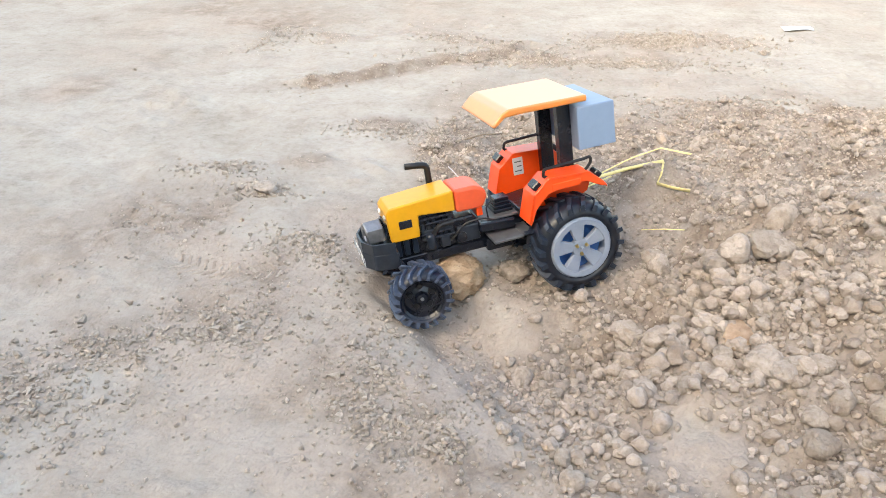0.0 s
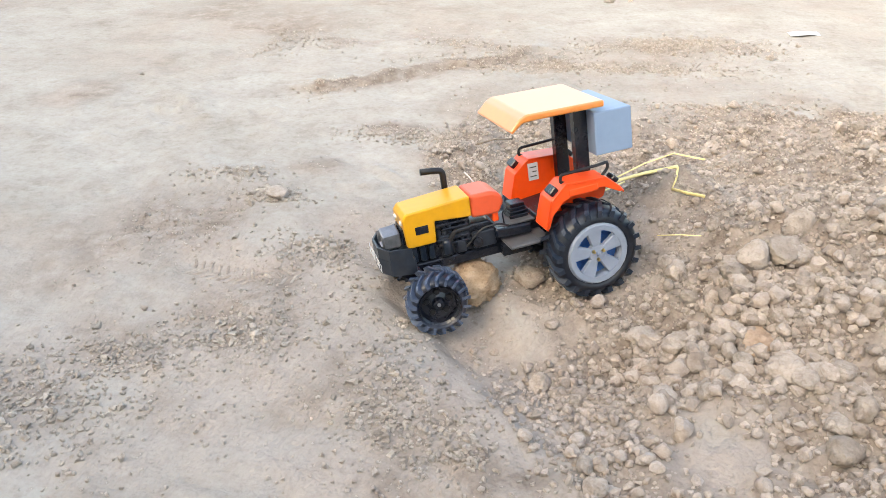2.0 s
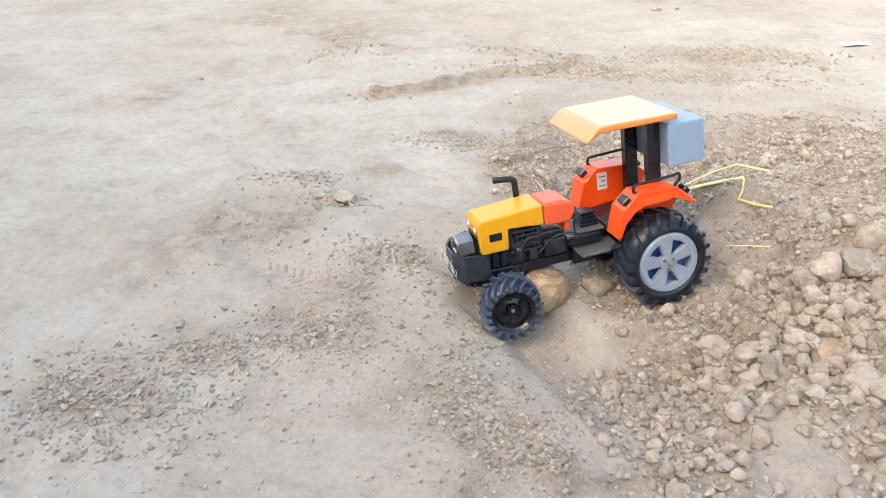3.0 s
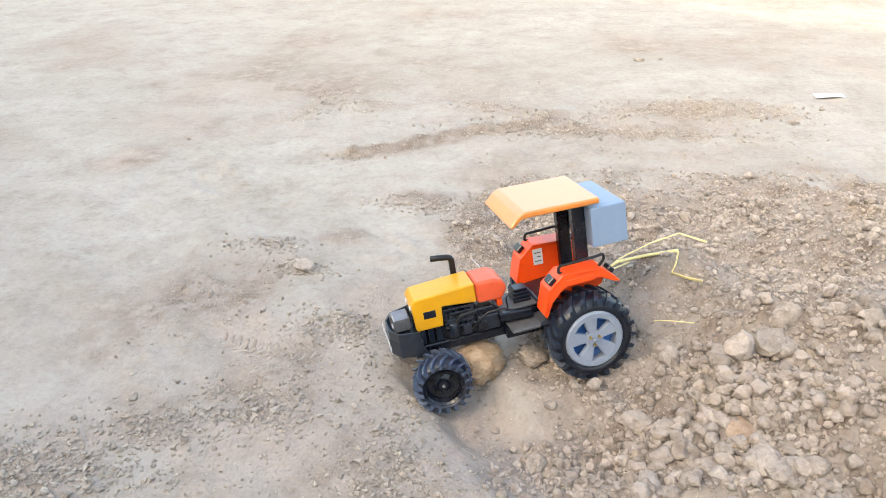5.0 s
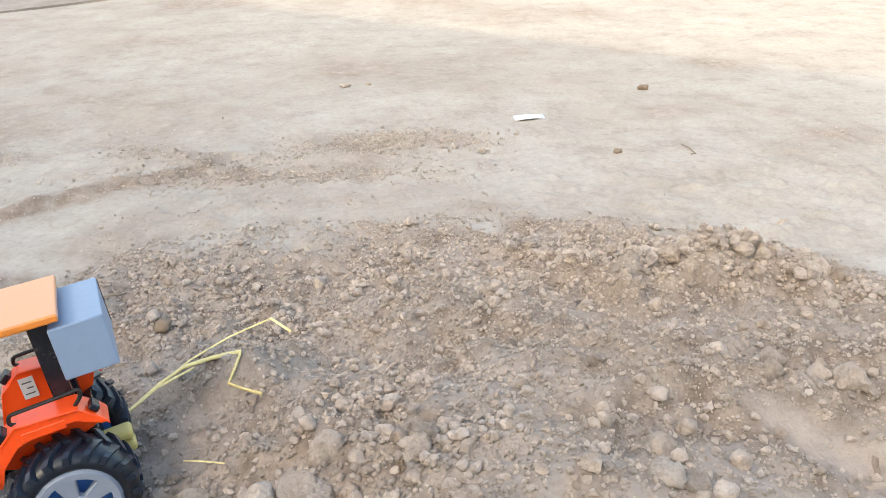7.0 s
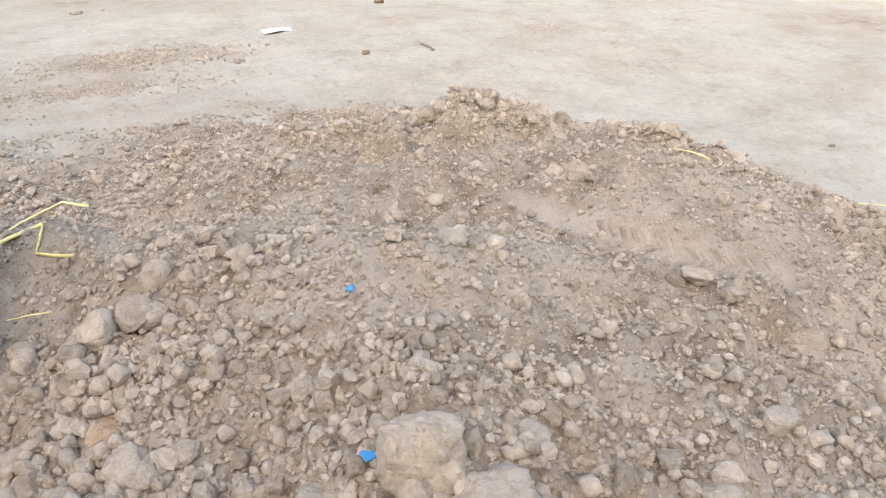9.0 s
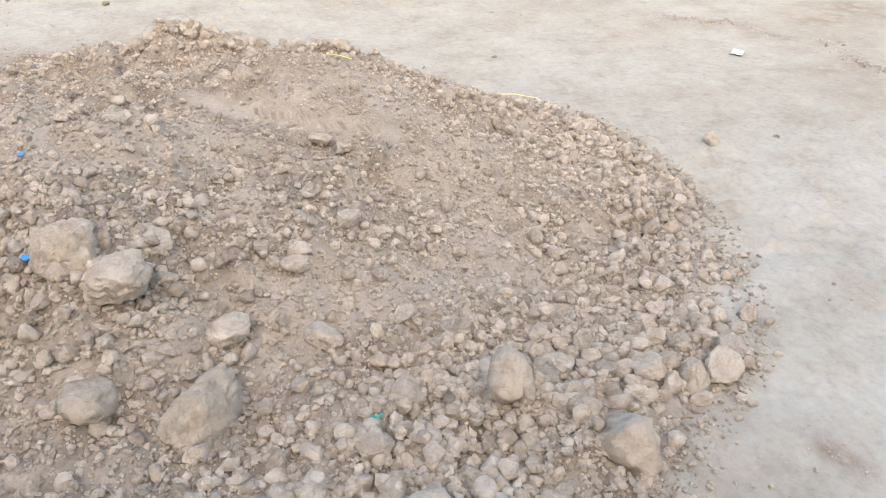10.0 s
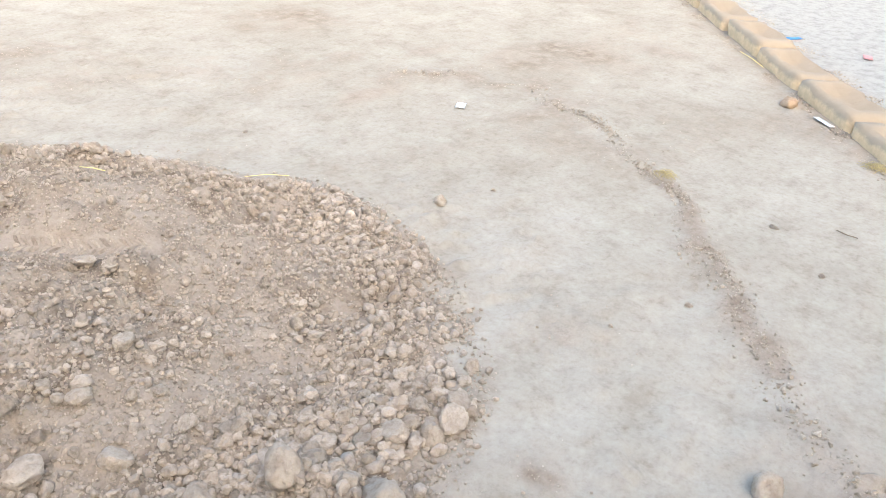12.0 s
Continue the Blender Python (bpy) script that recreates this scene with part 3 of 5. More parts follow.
def pipe(bm, points, radius, sides=8, squash=1.0, taper=None):
    """A round bar of given radius (millimetres) through points (millimetres)."""
    pts = [Vector(p) / 1000 for p in points]
    rings, side = [], None
    for i, p in enumerate(pts):
        d = (pts[min(i + 1, len(pts) - 1)] - pts[max(i - 1, 0)]).normalized()
        if side is None:
            side = d.cross(Vector((0, 0, 1)))
            if side.length < 0.1:
                side = d.cross(Vector((1, 0, 0)))
        side = (side - d * side.dot(d)).normalized()
        up_ = d.cross(side)
        r = radius / 1000 * (taper[i] if taper else 1.0)
        rings.append([bm.verts.new(p + side * (r * math.cos(2 * math.pi * k / sides)) + up_ * (r * squash * math.sin(2 * math.pi * k / sides))) for k in range(sides)])
    for a, b in zip(rings, rings[1:]):
        for k in range(sides):
            bm.faces.new((a[k], a[(k + 1) % sides], b[(k + 1) % sides], b[k]))
    bm.faces.new(rings[0][::-1])
    bm.faces.new(rings[-1])
    return bm


def rounded(points, radius, steps=4):
    """The points of a broken line with its corners rounded off (millimetres)."""
    p = [Vector(q) for q in points]
    out = [p[0]]
    for a, b, c in zip(p, p[1:], p[2:]):
        u, v = (a - b), (c - b)
        r = min(radius, u.length / 2.2, v.length / 2.2)
        s, e = b + u.normalized() * r, b + v.normalized() * r
        for k in range(steps + 1):
            t = k / steps
            out.append(s * (1 - t) ** 2 + b * (2 * t * (1 - t)) + e * t * t)
    return out + [p[-1]]


# ---- the model tractor ----
def lug_mesh(radius, width, length, height, thick, slant):
    """One bar of the tread, from the middle of the tyre over its shoulder."""
    me = bpy.data.meshes.new("lug")
    bm = bmesh.new()
    rows = []
    steps = 4
    for i in range(steps + 1):
        t = i / steps
        y = width * t
        a = slant * t / radius
        drop = 0.0 if t < 0.7 else (t - 0.7) ** 2 * 26
        r0, r1 = radius - 2.5 - drop, radius + height - drop * 0.8
        h0, h1 = thick * 0.62 / radius, thick * 0.42 / radius
        ring = [(r0, a - h0), (r1, a - h1), (r1, a + h1), (r0, a + h0)]
        rows.append([bm.verts.new((r * math.sin(q) / 1000, y / 1000, r * math.cos(q) / 1000)) for r, q in ring])
    for a, b in zip(rows, rows[1:]):
        for k in range(4):
            bm.faces.new((a[k], a[(k + 1) % 4], b[(k + 1) % 4], b[k]))
    bm.faces.new(rows[0])
    bm.faces.new(rows[-1][::-1])
    bmesh.ops.recalc_face_normals(bm, faces=bm.faces)
    bm.to_mesh(me)
    bm.free()
    return me


def wheel(name, parent, m, radius, width, rim_r, lugs, rim_mat, spokes, tyre_mat, lug_mat, spin=0.0):
    """A wheel whose outer face looks along +y; its parts lie round its own centre."""
    w = new(name)
    w.parent, w.matrix_basis = parent, m
    half = width / 2
    bm = bmesh.new()
    prof = [(rim_r, -half + 2), (rim_r + 2, -half), (radius * 0.80, -half - 0.6), (radius * 0.93, -half + 1.5), (radius, -half + 5), (radius + 0.5, 0),
            (radius, half - 5), (radius * 0.93, half - 1.5), (radius * 0.80, half + 0.6), (rim_r + 2, half), (rim_r, half - 2), (rim_r - 0.5, 0)]
    turned(bm, prof, 48, close=True)
    part("tyre", bm, tyre_mat, w, smooth=True)
    for side in (1, -1):
        me = lug_mesh(radius, half + 1.2, width, 2.3, radius * 0.11, 8.0)
        me.materials.append(lug_mat)
        for k in range(lugs):
            lug = new("lug", me)
            lug.parent = w
            lug.matrix_basis = pose(0, 0, 0, 0, 360 / lugs * (k + (0.5 if side < 0 else 0)), 0) @ (Matrix.Identity(4) if side > 0 else Matrix.Diagonal((1, -1, 1, 1)))
    if spokes:
        # pale rim with five broad spokes over a dark well
        bm = bmesh.new()
        turned(bm, [(rim_r + 0.8, half - 1.2), (rim_r * 0.97, half + 0.8), (rim_r * 0.80, half + 0.5), (rim_r * 0.78, half - 3), (rim_r * 0.80, half - 9), (rim_r + 0.8, half - 9)], 24, close=True)
        turned(bm, [(0, half - 0.6), (6.5, half - 0.6), (7.5, half - 1.2), (8.0, half - 5), (0, half - 5)], 20)
        for k in range(5):
            a = 2 * math.pi * (k / 5) + spin
            one = bmesh.new()
            inner, outer = 6.0, rim_r * 0.86
            wi, wo = 3.1, 6.6
            ring = []
            for y, grow in ((half - 4.5, 0.5), (half - 0.9, 0.0)):
                for r, hw in ((inner, wi + grow), (outer, wo + grow)):
                    for s in (-1, 1):
                        ring.append((r, s * hw, y + (1.0 if r > inner and y > half - 2 else 0)))
            vs = [one.verts.new(((r * math.cos(a) - t * math.sin(a)) / 1000, y / 1000, (r * math.sin(a) + t * math.cos(a)) / 1000)) for r, t, y in ring]
            for f in ((0, 1, 3, 2), (4, 6, 7, 5), (0, 2, 6, 4), (1, 5, 7, 3), (0, 4, 5, 1), (2, 3, 7, 6)):
                one.faces.new([vs[i] for i in f])
            bmesh.ops.recalc_face_normals(one, faces=one.faces)
            bevelled(one, 0.0006, 1)
            merge(bm, one)
        part("rim", bm, rim_mat, w, "pale grey five-spoke rim")
        bm = bmesh.new()
        turned(bm, [(0, half - 11), (rim_r * 0.6, half - 11), (rim_r + 0.5, half - 8), (rim_r + 0.5, -half + 3), (0, -half + 3)], 24)
        part("rim_well", bm, RIM_BACK, w, "dark blue inside of the rim")
        for k in range(3):
            a = 2 * math.pi * k / 3 + 0.6
            bm = bmesh.new()
            turned(bm, [(0, half + 1.3), (1.3, half + 1.2), (1.5, half - 0.6), (0, half - 0.6)], 6, (4.6 * math.cos(a), 0, 4.6 * math.sin(a)))
            part("bolt", bm, BRASS, w, "small brass screw")
        bm = bmesh.new()
        turned(bm, [(0, half + 3.2), (1.4, half + 3.0), (1.6, half - 0.6), (0, half - 0.6)], 8)
        part("axle_end", bm, RIM_GREY, w)
    else:
        bm = bmesh.new()
        turned(bm, [(0, half - 4), (4, half - 4), (5, half - 7.5), (rim_r * 0.55, half - 9), (rim_r - 2.5, half - 8.5), (rim_r - 1, half - 2.5), (rim_r + 0.8, half - 0.8), (rim_r + 0.8, -half + 2), (0, -half + 2)], 28)
        part("rim", bm, BLACK, w, "black dished rim", smooth=False)
        for k in range(5):
            a = 2 * math.pi * k / 5 + 0.3
            bm = bmesh.new()
            turned(bm, [(0, half - 7.2), (2.0, half - 7.2), (2.6, half - 8.2), (2.6, half - 9.6), (0, half - 9.6)], 10, (rim_r * 0.58 * math.cos(a), 0, rim_r * 0.58 * math.sin(a)))
            part("rim_boss", bm, BLACK_MATT, w)
        bm = bmesh.new()
        turned(bm, [(0, half - 2.6), (1.4, half - 2.8), (1.5, half - 4.5), (0, half - 4.5)], 8)
        part("axle_end", bm, STEEL, w)
    return w


def fender(parent, side):
    """A folded fender: inner wall, sloping top and front apron, with its rail and lamp."""
    y0, y1 = 27 * side, 49 * side
    bm = bmesh.new()
    # shell seen from the side, thin sheet following the top line
    top = [(33, 62), (27, 84), (14, 95), (-20, 93), (-31, 83), (-34, 79)]
    outer = [(x - (1.8 if i < 2 else 0), z - 2.2) for i, (x, z) in enumerate(top)]
    prism(bm, top + outer[::-1], y0, y1, 0.5, 1)
    # inner wall that closes it towards the seat
    prism(bm, [(33, 62), (27, 84), (14, 95), (-20, 93), (-31, 83), (-26, 70), (-16, 66), (22, 58)], y0, y0 + 2.0 * side, 0.4, 1)
    # shallow outer lip
    prism(bm, [(33, 62), (27, 84), (14, 95), (-20, 93), (-34, 79), (-30, 79), (-17, 86), (2, 86), (16, 82), (26, 72), (30, 62)], y1 - 1.6 * side, y1, 0.4, 1)
    f = part("fender", bm, RED, parent, "orange-red folded fender")
    bm = bmesh.new()
    box(bm, (-12, y1 - 0.2 * side, 84.5), (12, y1 + 0.7 * side, 90), 0.5)
    part("fender_panel", bm, RED, f)
    bm = bmesh.new()
    y = 43 * side
    pipe(bm, rounded([(13, y, 94), (16, y, 95.5), (15, y, 101), (-17, y, 102), (-24, y, 103), (-24, y, 98), (-19, y, 93)], 3), 1.25, 8)
    part("rail", bm, BLACK_MATT, f, "bent black wire rail")
    bm = bmesh.new()
    m = Matrix.Translation((0.0225, 0.041 * side, 0.0895)) @ Euler((0, radians(40), 0)).to_matrix().to_4x4()
    one = bmesh.new()
    bmesh.ops.create_cube(one, size=1.0, matrix=m @ Matrix.Diagonal((0.007, 0.011, 0.006, 1)))
    merge(bm, bevelled(one, 0.0007, 1))
    part("lamp", bm, BLACK, f, "black lamp with a red lens")
    bm = bmesh.new()
    one = bmesh.new()
    bmesh.ops.create_cube(one, size=1.0, matrix=m @ Matrix.Translation((0.0033, 0, 0)) @ Matrix.Diagonal((0.0012, 0.006, 0.0032, 1)))
    merge(bm, one)
    part("lens", bm, LAMP, f)
    bm = bmesh.new()
    one = bmesh.new()
    m = Matrix.Translation((-0.0285, 0.041 * side, 0.0885)) @ Euler((0, radians(-48), 0)).to_matrix().to_4x4()
    bmesh.ops.create_cube(one, size=1.0, matrix=m @ Matrix.Diagonal((0.006, 0.010, 0.004, 1)))
    merge(bm, bevelled(one, 0.0007, 1))
    part("tail_lamp", bm, BLACK, f)
    return f


def tractor():
    t = thing("model_tractor", "yellow and orange-red model tractor with black chassis on the soil", "model tractor",
              pose(0.3745, 0.8670, -0.0015, 7.25, 6.08, -154.1))
    # hood, with a deep nose and a shallow side skirt
    bm = bmesh.new()
    top = [(135, 60), (136.5, 84), (133, 88.5), (81, 91.5), (81, 74.5), (111, 77.5), (112, 60)]
    prism(bm, top, -16.5, 16.5, 1.4, 3)
    hood = part("hood", bm, YELLOW, t, "yellow painted hood")
    for side in (1, -1):
        bm = bmesh.new()
        box(bm, (117, 16.0 * side, 70), (127.5, 17.0 * side, 76.5), 0.4)
        part("hood_vent", bm, BLACK, hood, "black recessed vent")
        bm = bmesh.new()
        turned(bm, [(0, 137.8), (1.8, 137.4), (2.4, 136.2), (0, 136.0)], 12, (0, 9 * side, 80), "x")
        part("headlight", bm, WHITE, hood, "small white headlight")
    bm = bmesh.new()
    box(bm, (134.5, -11, 62), (137.2, 11, 75), 0.5)
    part("grille", bm, BLACK, hood, "black grille opening")
    # the tank behind the hood
    bm = bmesh.new()
    prism(bm, [(80.5, 72), (80.5, 91.2), (62, 91), (55, 87), (53, 80), (58, 71.5)], -16, 16, 2.6, 3)
    part("tank", bm, RED_PALE, t, "coral red tank behind the hood")
    bm = bmesh.new()
    box(bm, (58, -3, 64), (63, 13, 72), 0.8)
    part("tank_bracket", bm, RED, t)
    # engine and running gear
    bm = bmesh.new()
    box(bm, (82, -11, 44), (134, 11, 76), 1.2)
    engine = part("engine", bm, BLACK, t, "black ribbed engine block")
    for i in range(6):
        bm = bmesh.new()
        box(bm, (84 + i * 4.6, -13.5, 52 + (i % 2) * 3), (87 + i * 4.6, 13.5, 72 - (i % 3) * 2), 0.5)
        part("rib", bm, BLACK_LIT_DUSTY, engine)
    for name, lo_, hi_, r_ in (("manifold", (86, -14.5, 60), (108, 14.5, 63), 0.5), ("pump", (88, -15.5, 46), (96, 15.5, 56), 0.9), ("sump", (99, -14, 45), (108, 14, 52), 0.9)):
        bm = bmesh.new()
        box(bm, lo_, hi_, r_)
        part(name, bm, BLACK_LIT_DUSTY, engine)
    for side in (1, -1):
        for k in range(5):
            bm = bmesh.new()
            box(bm, (83 + (k % 2) * 2, 12 * side, 71.5 - 4.2 * k), (111 - (k % 3) * 5, 15.2 * side, 73.4 - 4.2 * k), 0.4)
            part("cooling_fin", bm, BLACK, engine)
        for x in (114, 121, 128):
            bm = bmesh.new()
            box(bm, (x, 10 * side, 46), (x + 4.5, 13.6 * side, 58), 0.6)
            part("engine_rib", bm, BLACK_LIT_DUSTY, engine)
        bm = bmesh.new()
        turned(bm, [(0, 12), (3.4, 12), (3.8, 13), (3.8, 22), (3.0, 24), (0, 24.5)], 14, (104, 15 * side, 36), "z")
        part("filter_bowl", bm, BLACK_LIT_DUSTY, engine, smooth=True)
        bm = bmesh.new()
        box(bm, (34, 12 * side, 35), (60, 20 * side, 46), 1.6, 2)
        part("tool_box", bm, BLACK, t, "black box under the footplate")
        bm = bmesh.new()
        box(bm, (63, 11 * side, 46), (82, 15.5 * side, 60), 1.2, 2)
        part("clutch_housing", bm, BLACK_LIT_DUSTY, t)
        bm = bmesh.new()
        pipe(bm, rounded([(52, 17 * side, 60), (60, 18 * side, 64), (74, 16.5 * side, 63), (88, 15 * side, 50)], 4), 0.8, 6)
        part("cable", bm, BLACK_MATT, t)
        bm = bmesh.new()
        pipe(bm, rounded([(54, 12 * side, 60), (55, 13 * side, 70), (50, 14 * side, 75)], 2), 0.7, 6)
        part("lever", bm, BLACK_MATT, t)
        bm = bmesh.new()
        pipe(bm, rounded([(84, 14.5 * side, 66), (96, 16 * side, 66), (104, 15.5 * side, 56), (110, 14 * side, 56)], 3), 1.8, 8)
        part("hose", bm, BLACK_MATT, t)
        bm = bmesh.new()
        turned(bm, [(0, 12 * side), (4, 12 * side), (4.5, 14 * side), (4.2, 18 * side), (0, 18.5 * side)], 14, (79, 0, 52))
        part("filter", bm, BLACK, t)
        bm = bmesh.new()
        box(bm, (20, 8 * side, 36), (136, 13 * side, 44), 0.9)
        part("chassis_rail", bm, BLACK, t)
    bm = bmesh.new()
    prism(bm, [(84, 40), (84, 66), (66, 66), (60, 58), (28, 56), (18, 60), (-12, 58), (-18, 46), (-12, 26), (14, 26), (30, 36)], -11, 11, 1.6, 2)
    prism(bm, [(64, 52), (64, 60), (34, 58), (34, 50)], -20, 20, 1.0, 1)
    part("gearbox", bm, BLACK, t, "black gearbox housing")
    bm = bmesh.new()
    for k, (h, w_) in enumerate(((60, 8), (63, 7.3), (66, 6.6), (69, 6))):
        box(bm, (39 - w_, -w_, h), (39 + w_, w_, h + 3), 0.5)
    part("console", bm, BLACK, t, "stepped black console block")
    bm = bmesh.new()
    box(bm, (33, -35, 46), (58, 35, 48.5), 0.8)
    box(bm, (24, -34, 47), (34, 34, 49.5), 0.8)
    part("footplate", bm, PLATE, t, "dusty grey footplate")
    bm = bmesh.new()
    box(bm, (29, -15, 58.2), (61, 15, 60.2), 0.6)
    part("deck_plate", bm, PLATE, t, "dusty grey deck plate")
    bm = bmesh.new()
    prism(bm, [(26, 56), (28, 62), (-14, 66), (-24, 70), (-24, 62), (-14, 57)], -26, 26, 1.5, 2)
    part("seat_deck", bm, BLACK, t, "black deck between the fenders")
    # rear axle, bell housing and drawbar
    bm = bmesh.new()
    turned(bm, [(0, -30), (5, -30), (6, -18), (13, -12), (15, 0), (13, 12), (6, 18), (5, 30), (0, 30)], 20, (0, 0, 37))
    part("rear_axle", bm, BLACK, t, "black rear axle housing", smooth=True)
    for z in (30, 39):
        bm = bmesh.new()
        box(bm, (-41, -8, z), (-20, 8, z + 6.5), 2.4, 3)
        part("rear_weight", bm, CREAM, t, "cream yellow rounded block")
    bm = bmesh.new()
    box(bm, (-24, -11, 26), (-12, 11, 58), 1.4, 2)
    part("rear_housing", bm, BLACK, t)
    # front axle
    bm = bmesh.new()
    pipe(bm, [(118, -44, 27), (118, -20, 36), (118, 0, 39), (118, 20, 36), (118, 44, 27)], 2.6, 8)
    part("front_axle", bm, BLACK, t)
    bm = bmesh.new()
    pipe(bm, [(110, -42, 27), (110, 42, 27)], 1.1, 6)
    part("tie_rod", bm, BLACK_MATT, t)
    bm = bmesh.new()
    box(bm, (108, -10, 32), (130, 10, 46), 1.2)
    part("axle_bracket", bm, BLACK, t)
    # bumper with its tray
    bm = bmesh.new()
    plan = [(133, -30), (152, -22), (159, -8), (159, 12), (152, 25), (133, 30)]
    lo = [bm.verts.new((x / 1000, y / 1000, 0.044)) for x, y in plan]
    hi = [bm.verts.new((x / 1000, y / 1000, 0.058)) for x, y in plan]
    bm.faces.new(lo[::-1])
    bm.faces.new(hi)
    for i in range(6):
        j = (i + 1) % 6
        bm.faces.new((lo[i], lo[j], hi[j], hi[i]))
    bevelled(bm, 0.0012, 2)
    bump_ = part("bumper", bm, BLACK_LIT_DUSTY, t, "black chamfered front bumper")
    bm = bmesh.new()
    edge = [(135, -29.5, 62), (152, -21.8, 62), (158.5, -8, 62), (158.5, 12, 62), (152, 24.8, 62), (135, 29.5, 62)]
    for a, b in zip(edge, edge[1:]):
        d = Vector((b[0] - a[0], b[1] - a[1], 0)).normalized()
        nrm = Vector((-d.y, d.x, 0)) * 1.4
        v = [bm.verts.new(Vector((p[0] + s * nrm.x, p[1] + s * nrm.y, z)) / 1000) for z in (56, 66) for p in (a, b) for s in (0, 1)]
        for f in ((0, 1, 3, 2), (4, 6, 7, 5), (0, 2, 6, 4), (1, 5, 7, 3), (0, 4, 5, 1), (2, 3, 7, 6)):
            bm.faces.new([v[i] for i in f])
    part("bumper_rim", bm, BLACK_LIT_DUSTY, bump_)
    words = bpy.data.curves.new("lettering", "FONT")
    words.body, words.size, words.extrude = "\u0a39\u0a48 \u0a15\u0a4b\u0a08 \u0a39\u0a4b\u0a30..?", 0.0105, 0.0002
    words.align_x, words.align_y = "CENTER", "CENTER"
    words.materials.append(WHITE)
    writing = new("lettering", words)
    writing.parent = bump_
    writing.matrix_basis = pose(0.1597, 0.002, 0.053, 90, 0, 90)
    tagged(writing, "white lettering on the bumper")
    # exhaust stack
    bm = bmesh.new()
    pipe(bm, rounded([(90, -20, 60), (90, -21.5, 78), (90, -22, 104), (98, -22, 105.5), (108, -22, 106.5)], 7, 5), 2.7, 12)
    part("exhaust", bm, BLACK_MATT, t, "bent black exhaust pipe", smooth=True)
    # pillars, canopy and box
    for side in (1, -1):
        bm = bmesh.new()
        box(bm, (-18.5, 20 * side - 4, 56), (-7.5, 20 * side + 4, 144.5), 0.6)
        part("pillar", bm, BLACK, t, "flat black canopy pillar")
    bm = bmesh.new()
    prism(bm, [(-27, 144.5), (-27, 149.5), (36, 151), (41.5, 148.5), (50, 140.5), (47.5, 138.5), (39, 145), (30, 145.5)], -38, 38, 1.3, 3)
    part("canopy", bm, ORANGE, t, "orange canopy with a drooping front edge")
    bm = bmesh.new()
    box(bm, (-50, -36, 106.5), (-18.8, 36, 140.5), 1.1, 2)
    crate = part("battery_box", bm, BOX_BLUE, t, "pale blue plastic box behind the pillars")
    bm = bmesh.new()
    box(bm, (-50.4, -34.5, 110), (-46, -30.5, 139), 0.2)
    part("slot", bm, BLACK, crate)
    for side in (1, -1):
        fender(t, side)
    bm = bmesh.new()
    box(bm, (6, -26.8, 76), (15, -26.2, 91), 0.0)
    part("sticker", bm, PAPER, t, "small white label on the fender")
    bm = bmesh.new()
    for k in range(3):
        box(bm, (7.5, -26.3, 79 + 4 * k), (13.5 - 2 * (k % 2), -26.0, 79.9 + 4 * k), 0.0)
    part("sticker_print", bm, PLATE, t)
    bm = bmesh.new()
    pipe(bm, rounded([(56, -10, 66), (62, -14, 82), (70, -17, 96), (73, -18, 100)], 4), 0.55, 6)
    part("wire", bm, WHITE, t, "thin white wire")
    # wheels
    for side in (1, -1):
        turn = Matrix.Identity(4) if side > 0 else pose(0, 0, 0, 0, 0, 180)
        wheel("rear_wheel", t, Matrix.Translation((-0.003, 0.0455 * side, 0.0375)) @ turn, 35.2, 32, 24.5, 20, RIM_GREY, True, RUBBER, LUG_SHEEN, 0.2)
        steer = pose(0.1233, 0.0247 * side, 0.0270, 0, 0, -6)
        wheel("front_wheel", t, steer @ Matrix.Translation((0, 0.022 * side, 0)) @ turn, 22.4, 25, 15.5, 18, BLACK, False, RUBBER_DUSTY, LUG_DUSTY_SHEEN)
        bm = bmesh.new()
        pipe(bm, [(136, 17 * side, 50), (129, 27 * side, 40), (125, 33 * side, 31)], 2.4, 6)
        part("axle_strut", bm, BLACK_LIT_DUSTY, t, "dusty black strut to the front wheel")
    return t


model = tractor()
bm = bmesh.new()
one = bmesh.new()
turned(one, [(9.6, -7), (10.4, -6), (10.4, 6), (9.6, 7), (5.4, 7), (4.8, 5.5), (4.8, -5.5), (5.4, -7)], 6, close=True, axis="x")
merge(bm, one)
nut = part("hex_nut", bm, STEEL, None, "weathered steel hexagon nut on the bumper", m=model.matrix_basis @ Matrix.Translation((0.1465, 0.002, 0.0672)) @ pose(0, 0, 0, 30, 0, 6))
tagged(nut, category="nut")


# ---- clods and stones ----
rng = np.random.default_rng(7)


